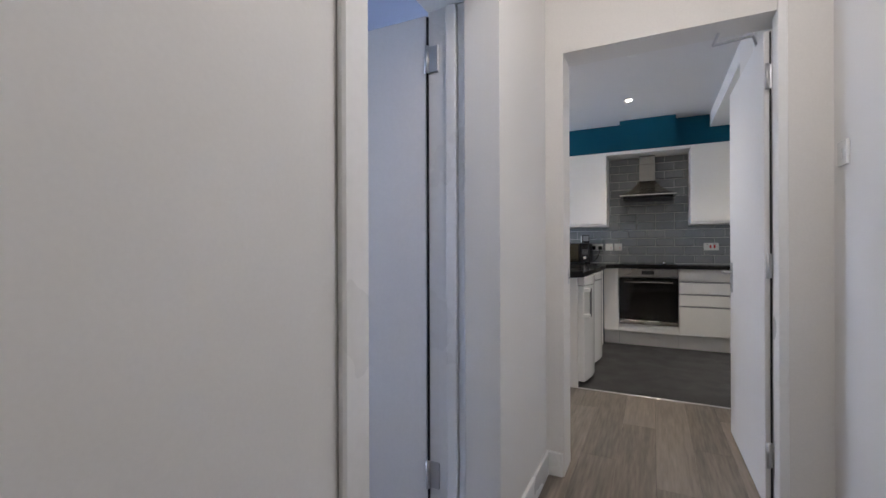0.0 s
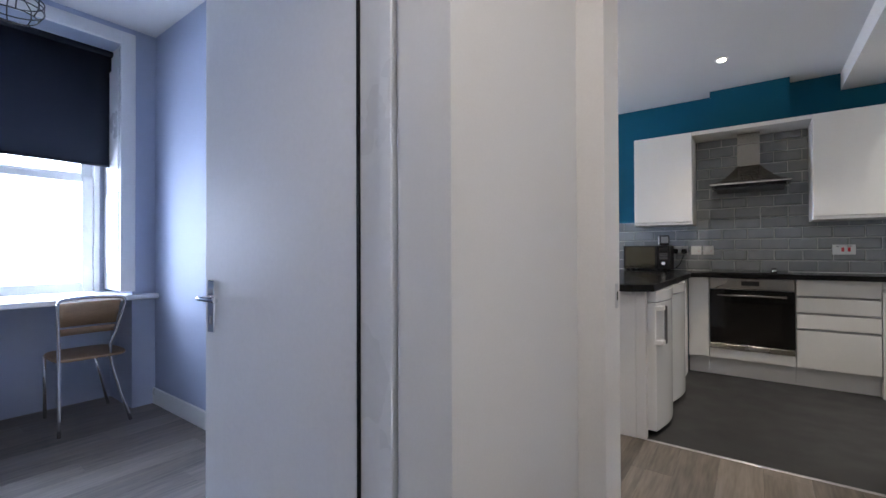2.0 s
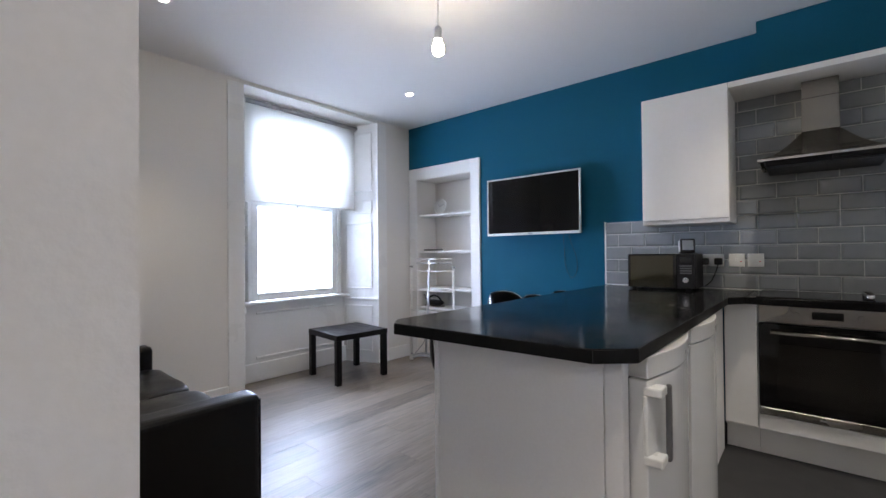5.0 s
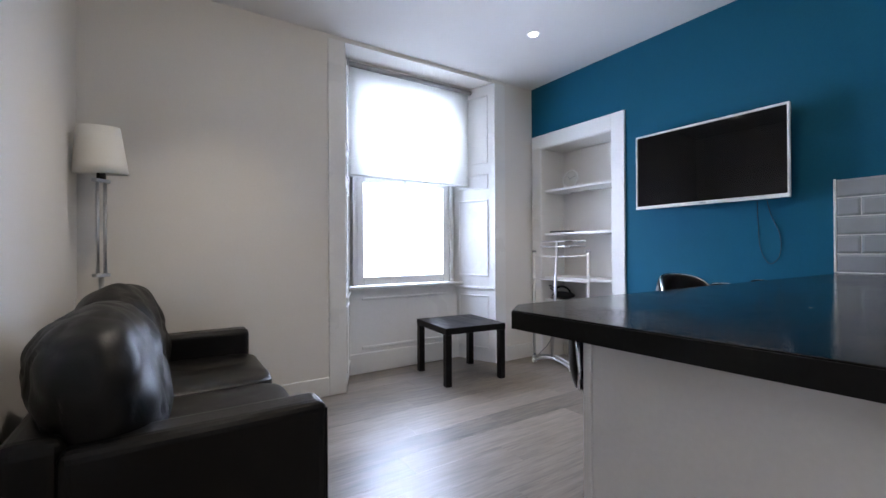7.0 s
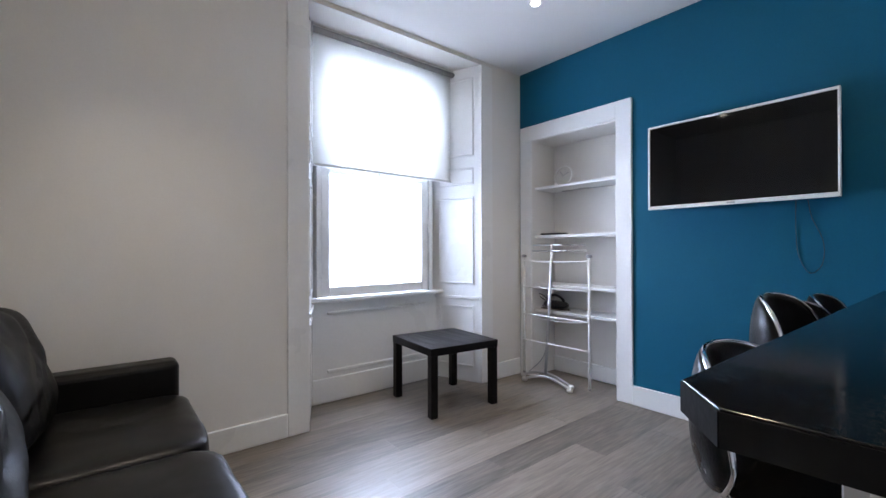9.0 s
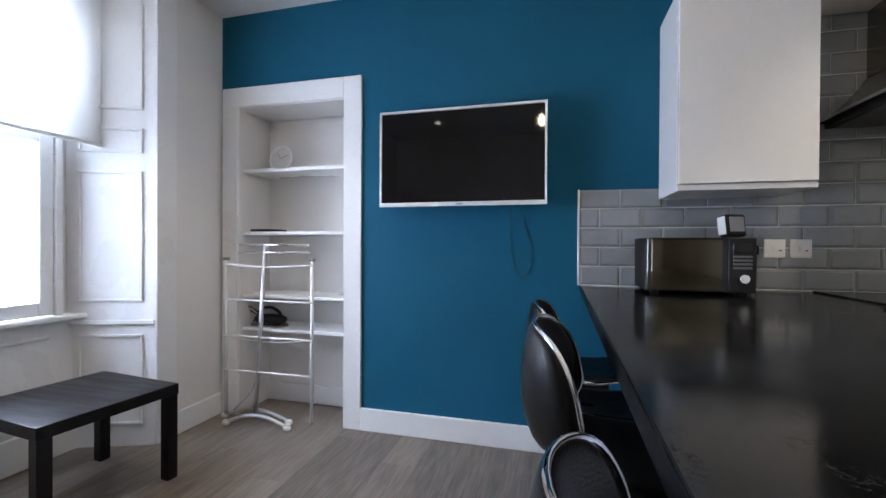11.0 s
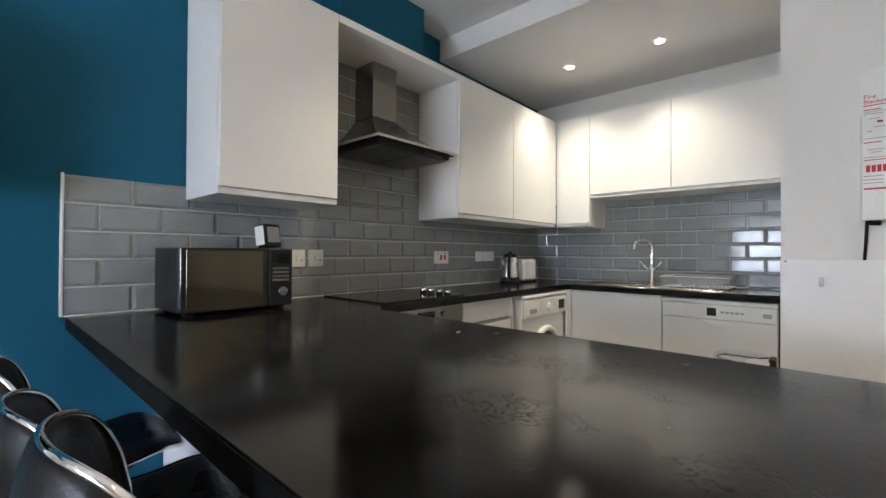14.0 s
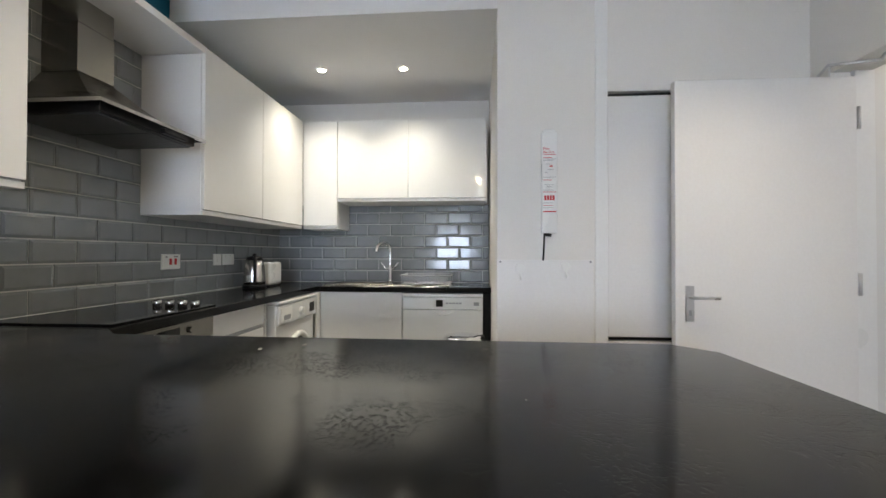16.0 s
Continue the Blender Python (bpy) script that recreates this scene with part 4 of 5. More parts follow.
bn = thing("pedal_bin", (1.2, 4.31, 0), "steel pedal bin with a domed lid", "bin")
part("drum", lathe(bmesh.new(), [(0.125, 0.002), (0.13, 0.01), (0.13, 0.565)], 1.2, 4.31, 36), M_STEEL, bn)
part("lid", lathe(bmesh.new(), [(0.137, 0.566), (0.137, 0.585), (0.125, 0.600), (0.07, 0.612), (0.001, 0.615)], 1.2, 4.31, 36), M_CHROME, bn)
part("hinge_box", B(1.15, 1.25, 4.165, 4.195, 0.50, 0.602, 0.006), M_BLACK, bn)
part("pedal", B(1.17, 1.23, 4.43, 4.50, 0.01, 0.03, 0.004), M_BLACK, bn)
# kettle and toaster
M_KETTLE = mat("satin polished steel", (0.72, 0.70, 0.67), 0.2, 1.0, var=0.02, bump=0.0, rvar=0.03)
kt = thing("kettle", (1.21, 5.80, TOPZ), "polished steel jug kettle", "kettle")
part("base", lathe(bmesh.new(), [(0.08, TOPZ + 0.0005), (0.08, TOPZ + 0.02), (0.06, TOPZ + 0.025)], 1.21, 5.80), M_BLACK, kt)
part("jug", lathe(bmesh.new(), [(0.074, TOPZ + 0.026), (0.076, TOPZ + 0.05), (0.068, TOPZ + 0.15), (0.054, TOPZ + 0.205)], 1.21, 5.80), M_KETTLE, kt)
part("lid", lathe(bmesh.new(), [(0.055, TOPZ + 0.2055), (0.05, TOPZ + 0.222), (0.015, TOPZ + 0.23), (0.012, TOPZ + 0.245), (0.001, TOPZ + 0.247)], 1.21, 5.80), M_BLACK, kt)
part("handle", tube(bmesh.new(), curve_pts([(1.16, 5.77, TOPZ + 0.21), (1.115, 5.745, TOPZ + 0.22), (1.095, 5.735, TOPZ + 0.16), (1.11, 5.745, TOPZ + 0.07), (1.142, 5.765, TOPZ + 0.05)], 5), 0.012, 10), M_BLACK, kt)
part("spout", prism(bmesh.new(), [(1.255, 5.80), (1.275, 5.835), (1.235, 5.85)], TOPZ + 0.17, TOPZ + 0.205), M_CHROME, kt)
ts = thing("toaster", (1.40, 5.81, TOPZ), "white two slice toaster", "toaster")
part("shell", B(1.305, 1.505, 5.735, 5.875, TOPZ + 0.012, TOPZ + 0.185, 0.022, 4), M_WHITEP, ts)
part("foot_plate", B(1.312, 1.498, 5.742, 5.868, TOPZ + 0.0005, TOPZ + 0.0118, 0.003), M_BLACK, ts)
for y in (5.775, 5.82):
    part("slot", B(1.335, 1.475, y, y + 0.022, TOPZ + 0.1855, TOPZ + 0.187), M_BLACK, ts)
part("lever", B(1.295, 1.3045, 5.795, 5.815, TOPZ + 0.11, TOPZ + 0.125, 0.002), M_GREYP, ts)
# microwave
mwv = thing("microwave", (-0.93, 5.79, TOPZ), "black microwave oven with a mirrored door", "microwave")
part("casing", B(-1.118, -0.697, 5.662, 5.935, TOPZ + 0.012, 1.158, 0.004), M_BLACK, mwv)
d = part("door", B(-1.116, -0.803, 5.642, 5.6615, TOPZ + 0.014, 1.156, 0.003), M_GLOSSB, mwv)
part("mirror_glass", B(-1.098, -0.825, 5.6385, 5.6415, TOPZ + 0.022, 1.148, 0.001), M_MWGLASS, d, "bronze tinted mirrored glass")
cpn = part("control_panel", B(-0.801, -0.699, 5.642, 5.6615, TOPZ + 0.014, 1.156, 0.003), M_BLACK, mwv)
part("knob", tube(bmesh.new(), [(-0.748, 5.643, 0.985), (-0.748, 5.622, 0.985)], 0.018, 20), M_CHROME, cpn)
part("display", B(-0.785, -0.715, 5.6395, 5.6425, 1.095, 1.135, 0.001), M_GLOSSB, cpn)
for i in range(4):
    part("button", B(-0.785 + 0.0, -0.715, 5.6402, 5.6425, 1.025 + i * 0.016, 1.034 + i * 0.016, 0.001), M_BARGREY, cpn)
for x in (-1.08, -0.74):
    for y in (5.68, 5.91):
        part("foot", B(x - 0.015, x + 0.015, y - 0.015, y + 0.015, TOPZ + 0.0005, TOPZ + 0.0118), M_BLACK, mwv)
ck = thing("digital_timer", (-0.755, 5.73, 1.158), "small black digital clock on the microwave", "clock")
g = B(-0.045, 0.045, -0.028, 0.028, 0, 0.098, 0.012, 3)
bmesh.ops.transform(g, matrix=pose(-0.755, 5.73, 1.1615, -8, 0, 18), verts=g.verts)
part("case", g, M_BLACK, ck)
g = B(-0.033, 0.033, -0.0305, -0.028, 0.02, 0.085, 0.001)
bmesh.ops.transform(g, matrix=pose(-0.755, 5.73, 1.1615, -8, 0, 18), verts=g.verts)
part("screen", g, M_GREYP, ck)
g = B(-0.050, -0.0455, -0.024, 0.024, 0.01, 0.09, 0.002)
bmesh.ops.transform(g, matrix=pose(-0.755, 5.73, 1.1615, -8, 0, 18), verts=g.verts)
part("side_plate", g, M_WHITEP, ck)


def faceplate(name, x0, x1, z0, z1, y, label, bits, group="wall sockets"):
    t = solid(name, B(x0, x1, y - 0.009, y, z0, z1, 0.003, 2), M_WHITEP, label, "socket" if "socket" in name else "switch", group)
    for nm, a, b, c, d_, m_ in bits:
        part(nm, B(a, b, y - 0.012, y - 0.0088, c, d_, 0.001), m_, t)
    return t


YT = 5.9615
faceplate("double_socket", -0.715, -0.575, 1.068, 1.154, YT, "white double socket with black plugs in it", [("switch", -0.675, -0.66, 1.13, 1.145, M_WHITEP), ("switch", -0.63, -0.615, 1.13, 1.145, M_WHITEP)])
faceplate("wall_switch", -0.547, -0.459, 1.068, 1.156, YT, "white square fused switch", [("rocker", -0.51, -0.495, 1.10, 1.125, M_WHITEP), ("indicator", -0.485, -0.475, 1.10, 1.106, M_RED)])
faceplate("wall_switch", -0.442, -0.354, 1.068, 1.156, YT, "white square fused switch", [("rocker", -0.405, -0.39, 1.10, 1.125, M_WHITEP), ("indicator", -0.38, -0.37, 1.10, 1.106, M_RED)])
faceplate("cooker_switch", 0.508, 0.655, 1.069, 1.154, YT, "white cooker switch with red rockers", [("rocker", 0.565, 0.583, 1.095, 1.13, M_RED), ("rocker", 0.605, 0.623, 1.095, 1.13, M_RED), ("label", 0.535, 0.55, 1.135, 1.143, M_GREYINK), ("label", 0.60, 0.63, 1.138, 1.145, M_GREYINK)])
faceplate("wall_switch", 0.972, 1.058, 1.08, 1.156, YT, "white square fused switch", [("rocker", 1.008, 1.022, 1.105, 1.13, M_WHITEP)])
faceplate("double_socket", 1.068, 1.21, 1.08, 1.156, YT, "white double socket behind the kettle", [("switch", 1.10, 1.115, 1.135, 1.148, M_WHITEP), ("switch", 1.16, 1.175, 1.135, 1.148, M_WHITEP)])
faceplate("double_socket", -1.666, -1.52, 0.415, 0.503, NY, "white double socket low on the teal wall", [("switch", x, x + 0.012, 0.478, 0.492, M_WHITEP) for x in (-1.60, -1.58)] + [("slot", x + dx - 0.003, x + dx + 0.003, z, z + 0.008, M_BLACK) for x in (-1.635, -1.55) for dx, z in ((0, 0.46), (-0.011, 0.438), (0.011, 0.438))])
for i, x in enumerate((-0.685, -0.605)):
    pl = thing("plug", (x, YT - 0.012, 1.10), "black plug with a short flex", "plug")
    part("body", B(x - 0.024, x + 0.024, YT - 0.05, YT - 0.0125, 1.08, 1.126, 0.008, 2), M_BLACK, pl)
    part("flex", tube(bmesh.new(), curve_pts([(x, YT - 0.045, 1.085), (x - 0.01, YT - 0.06, 1.04), (x - 0.04, YT - 0.05, 0.97), (x - 0.08, YT - 0.03, 0.93)] if i else [(x, YT - 0.045, 1.085), (x - 0.02, YT - 0.06, 1.10), (x - 0.035, YT - 0.04, 1.06)], 5), 0.004, 8), M_BLACK, pl)


# ---- living room ----
tv = thing("television", (-2.01, 5.9, 1.34), "flat screen television with white frame on the teal wall", "television")
part("back_case", B(-2.44, -1.58, 5.872, 5.905, 1.37, 1.84, 0.01, 2), M_BLACK, tv)
part("frame", box(box(box(B(-2.475, -1.55, 5.848, 5.871, 1.335, 1.357, 0.002), -2.475, -1.55, 5.848, 5.871, 1.858, 1.870, 0.002), -2.475, -2.464, 5.848, 5.871, 1.3575, 1.8575, 0.002), -1.561, -1.55, 5.848, 5.871, 1.3575, 1.8575, 0.002), M_WHITEP, tv, "thin white bezel")
g = B(-0.4505, 0.4505, -0.002, 0.006, -0.2498, 0.2498)
bmesh.ops.transform(g, matrix=pose(-2.0125, 5.858, 1.6075, -0.4, 0, 0), verts=g.verts)
part("screen", g, M_SCREEN, tv)
part("badge", B(-2.03, -1.99, 5.8465, 5.8482, 1.342, 1.349), M_GREYP, tv)
part("wall_mount", B(-2.11, -1.91, 5.9055, NY, 1.50, 1.70, 0.004), M_BLACK, tv)
solid("hanging_cable", tube(bmesh.new(), curve_pts([(-1.735, NY - 0.05, 1.36), (-1.745, NY - 0.008, 1.2), (-1.735, NY - 0.006, 1.05), (-1.69, NY - 0.006, 0.955), (-1.64, NY - 0.006, 1.0), (-1.635, NY - 0.006, 1.12), (-1.68, NY - 0.008, 1.25), (-1.69, NY - 0.05, 1.36)], 6), 0.0021, 8), mat("dark teal flex", (0.006, 0.032, 0.05), 0.5), "thin cable looping down the teal wall", "cable")
for z in (0.572, 0.79, 1.206, 1.618):
    solid("alcove_shelf", B(-3.521, -2.764, 6.0, 6.279, z - 0.022, z, 0.002), M_TRIM, "white painted shelf across the press", "shelf", "press shelves")
clk = thing("mantel_clock", (-3.33, 6.15, 1.62), "round pale clock leaning on a shelf", "clock")
g = bmesh.new()
tube(g, [(-3.335 + 0.085 * math.cos(2 * math.pi * i / 32), 6.15 + 0.02 * math.sin(2 * math.pi * i / 32) * 0 + 0.012 * math.sin(2 * math.pi * i / 32), 1.712 + 0.085 * math.sin(2 * math.pi * i / 32)) for i in range(32)], 0.007, 8, True)
part("rim", g, M_WHITEP, clk)
g = bmesh.new()
vs = [g.verts.new((-3.335 + 0.084 * math.cos(2 * math.pi * i / 32), 6.154 + 0.012 * math.sin(2 * math.pi * i / 32), 1.712 + 0.084 * math.sin(2 * math.pi * i / 32))) for i in range(32)]
g.faces.new(vs)
dial = part("dial", g, mat("pale clock dial", (0.62, 0.61, 0.58), 0.5), clk)
dial.modifiers.new("card", "SOLIDIFY").thickness = 0.006
for a, r in ((2.2, 0.045), (0.4, 0.06)):
    part("hand_pointer", tube(bmesh.new(), [(-3.335, 6.144, 1.712), (-3.335 + r * math.cos(a), 6.146, 1.712 + r * math.sin(a))], 0.0025, 6), M_GREYP, clk)
part("stand", B(-3.36, -3.31, 6.14, 6.20, 1.6185, 1.628, 0.002), M_WHITEP, clk)
rm = thing("flat_black_box", (-3.38, 6.08, 1.206), "flat black box lying on a shelf", "box")
part("case", B(-3.48, -3.28, 6.02, 6.14, 1.2065, 1.222, 0.004), M_BLACK, rm)
ir = thing("steam_iron", (-3.350, 6.1, 0.572), "black steam iron lying on a low shelf", "iron")
part("soleplate", prism(bmesh.new(), [(-3.500, 6.05), (-3.280, 6.03), (-3.230, 6.09), (-3.280, 6.15), (-3.500, 6.13)], 0.5725, 0.585, 0.003), M_STEEL, ir)
part("body", puff(bmesh.new(), -3.370, 6.09, 0.617, 0.24, 0.10, 0.065, 2.6, 14), M_BLACK, ir)
part("grip", tube(bmesh.new(), curve_pts([(-3.460, 6.09, 0.64), (-3.450, 6.09, 0.68), (-3.370, 6.09, 0.695), (-3.310, 6.09, 0.67), (-3.290, 6.09, 0.64)], 5), 0.011, 8), M_BLACK, ir)
part("flex", tube(bmesh.new(), curve_pts([(-3.480, 6.09, 0.64), (-3.530, 6.07, 0.68), (-3.500, 6.05, 0.70), (-3.430, 6.04, 0.66), (-3.470, 6.04, 0.60)], 5), 0.004, 6), M_BLACK, ir)

# clothes airer
ar = thing("clothes_airer", (-3.28, 5.85, 0), "folded white and grey clothes airer", "clothes airer")
ay = 5.85
part("mast", tube(bmesh.new(), [(-3.30, ay, 0.075), (-3.26, ay - 0.01, 0.5), (-3.215, ay - 0.02, 1.12)], 0.013, 12), M_ALU, ar, "grey metal mast")
for xa, ya, xb, yb in ((-3.47, 5.80, -3.06, 5.83), (-3.56, 5.89, -3.10, 5.905)):
    pts = [(xa + (xb - xa) * i / 10, ya + (yb - ya) * i / 10, 0.022 + 0.055 * math.sin(math.pi * i / 10)) for i in range(11)]
    bs = part("base_arc", tube(bmesh.new(), pts, 0.011, 10), M_ALU, ar)
    for x, y in ((xa, ya), (xb, yb)):
        part("foot", puff(bmesh.new(), x, y, 0.0185, 0.05, 0.04, 0.036, 2.5, 8), M_WHITEP, bs)
for z, xl, xr, m_ in ((1.118, -3.40, -2.92, M_ALU), (1.072, -3.41, -2.915, M_ALU)):
    part("top_bar", tube(bmesh.new(), [(xl, ay - 0.02, z), (xr, ay - 0.02, z)], 0.007, 8), m_, ar)
for x in (-3.515, -2.905):
    up = part("side_tube", tube(bmesh.new(), [(x, ay, 0.07), (x, ay, 1.02)], 0.0105, 10), M_WHITEP, ar)
    part("cap", tube(bmesh.new(), [(x - 0.018, ay, 1.03), (x + 0.018, ay, 1.03)], 0.012, 8), M_GREYP, up)
    part("cap", tube(bmesh.new(), [(x, ay, 0.052), (x, ay, 0.07)], 0.012, 8), M_GREYP, up)
for z, sag in ((0.995, 0.012), (0.775, 0.0), (0.55, 0.0), (0.55, 0.028), (0.335, 0.0)):
    part("rail", tube(bmesh.new(), [(-3.515 + 0.61 * i / 8, ay - 0.012 + 0.004 * (sag > 0.02), z - sag * math.sin(math.pi * i / 8)) for i in range(9)], 0.006 if sag < 0.02 else 0.003, 8), M_WHITEP, ar)
part("stay", tube(bmesh.new(), curve_pts([(-3.27, ay, 0.40), (-3.32, ay, 0.22), (-3.47, ay + 0.01, 0.07)], 5), 0.004, 6), M_GREYP, ar)

# side table
tb = thing("side_table", (-3.54, 5.0, 0), "square black veneered side table", "side table")
rot = pose(-3.555, 5.01, 0, 0, 0, -6)


def placed(bm_, m):
    bmesh.ops.transform(bm_, matrix=m, verts=bm_.verts)
    return bm_


part("tabletop", placed(B(-0.275, 0.275, -0.275, 0.275, 0.40, 0.45, 0.003, 2), rot), M_TABLE, tb)
for sx in (-1, 1):
    for sy in (-1, 1):
        part("leg", placed(B(sx * 0.272 - (0.05 if sx > 0 else 0), sx * 0.272 + (0 if sx > 0 else 0.05), sy * 0.272 - (0.05 if sy > 0 else 0), sy * 0.272 + (0 if sy > 0 else 0.05), 0.0005, 0.3995, 0.002), rot), M_TABLE, tb)

# sofa
sf = thing("leather_sofa", (-2.78, 3.0, 0), "black leather two seat sofa with plump cushions", "sofa")
SX0, SX1, SY0, SY1 = -3.61, -1.965, 2.60, 3.365
part("base", B(SX0 + 0.2, SX1 - 0.02, SY0, SY1 - 0.03, 0.055, 0.29, 0.02, 3), M_HIDE, sf)
part("back_frame", B(SX0 + 0.21, SX1 - 0.02, SY0 - 0.005, SY0 + 0.13, 0.291, 0.60, 0.035, 4), M_HIDE, sf)
for xa, xb in ((SX0, SX0 + 0.135), (SX1 - 0.135, SX1)):
    ab = part("arm", B(xa, xb, SY0 + 0.11, SY1, 0.05, 0.57, 0.032, 4), M_HIDE, sf)
    part("piping", tube(bmesh.new(), [(xb - 0.012 if xb > -2.5 else xa + 0.012, SY1 - 0.004, z) for z in (0.07, 0.3, 0.545)], 0.004, 6), M_HIDE, ab)
xm = (SX0 + SX1) / 2
for xa, xb, sd in ((SX0 + 0.137, xm - 0.002, 1.0), (xm + 0.002, SX1 - 0.137, 7.0)):
    part("seat_cushion", puff(bmesh.new(), (xa + xb) / 2, (SY0 + 0.14 + SY1 + 0.02) / 2, 0.365, xb - xa, SY1 + 0.02 - SY0 - 0.14, 0.15, 7.0, 40, 0.006, sd), M_HIDE, sf)
for xa, xb, sd, hz in ((SX0 + 0.10, xm + 0.05, 3.0, 0.655), (xm - 0.04, SX1 - 0.03, 9.0, 0.635)):
    part("back_cushion", puff(bmesh.new(), (xa + xb) / 2, SY0 + 0.175, hz, xb - xa, 0.31, 0.47, 2.7, 60, 0.023, sd, radians(16)), M_SOFA, sf)
for x in (SX0 + 0.06, SX1 - 0.06):
    for y in (SY0 + 0.06, SY1 - 0.08):
        part("foot", B(x - 0.025, x + 0.025, y - 0.025, y + 0.025, 0.0005, 0.0545), M_BLACK, sf)

part("care_tag", B(-3.36, -3.325, SY0 + 0.13, SY0 + 0.133, 0.862, 0.878), M_WHITEP, sf, "small pale care tag")

# radiator
rd = thing("radiator", (-1.4, 2.6, 0.15), "white ribbed panel radiator on the wall", "radiator")
part("panel", B(-1.36, -0.95, 2.575, 2.61, 0.15, 0.735, 0.006, 2), M_APPL, rd)
for i in range(10):
    part("rib", B(-1.345 + i * 0.0393, -1.322 + i * 0.0393, 2.6102, 2.618, 0.17, 0.715, 0.003), M_APPL, rd)
part("top_grille", B(-1.365, -0.945, 2.545, 2.622, 0.7355, 0.75, 0.003), M_APPL, rd)
for x in (-1.365, -0.949):
    part("end_cap", B(x, x + 0.004, 2.545, 2.622, 0.15, 0.735), M_APPL, rd)
for x in (-1.27, -1.1):
    part("wall_bracket", B(x, x + 0.03, SY + 0.0185, 2.5748, 0.25, 0.65), M_APPL, rd)
part("pipe", tube(bmesh.new(), [(-0.97, 2.59, 0.15), (-0.97, 2.59, 0.001)], 0.008, 8), M_WHITEP, rd)

# floor lamp
fl = thing("floor_lamp", (-3.45, 2.665, 0), "silver floor lamp with a white fabric shade", "floor lamp")
LX, LY = -3.45, 2.655
part("base", lathe(bmesh.new(), [(0.115, 0.0005), (0.115, 0.018), (0.10, 0.024), (0.014, 0.028)], LX, LY, 32), M_ALU, fl)
part("pole", tube(bmesh.new(), [(LX, LY, 0.028), (LX, LY, 0.93)], 0.012, 12), M_ALU, fl)
for s in (-1, 1):
    part("rod", tube(bmesh.new(), [(LX + s * 0.014, LY - s * 0.014, 0.925), (LX + s * 0.014, LY - s * 0.014, 1.42)], 0.008, 10), M_ALU, fl)
for z in (0.925, 1.415):
    part("clamp", placed(B(-0.04, 0.04, -0.016, 0.016, z - 0.009, z + 0.009, 0.003), pose(LX, LY, 0, 0, 0, -45)), M_ALU, fl)
part("bulb_holder", tube(bmesh.new(), [(LX, LY, 1.424), (LX, LY, 1.50)], 0.02, 14), M_BLACK, fl)
g = lathe(bmesh.new(), [(0.118, 1.45), (0.112, 1.50), (0.090, 1.69)], LX, LY, 40)
bmesh.ops.delete(g, geom=[f for f in g.faces if len(f.verts) > 4], context="FACES")
sh = part("shade", placed(g, pose(LX, LY, 1.45, 2, 5, 0) @ pose(-LX, -LY, -1.45)), M_SHADE, fl, "white drum shade, slightly tilted")
sh.modifiers.new("thick", "SOLIDIFY").thickness = 0.002
part("flex", tube(bmesh.new(), curve_pts([(LX - 0.03, LY - 0.05, 0.02), (LX - 0.1, LY - 0.11, 0.3), (LX - 0.08, LY - 0.118, 0.8)], 6), 0.003, 6), M_WHITEP, fl)


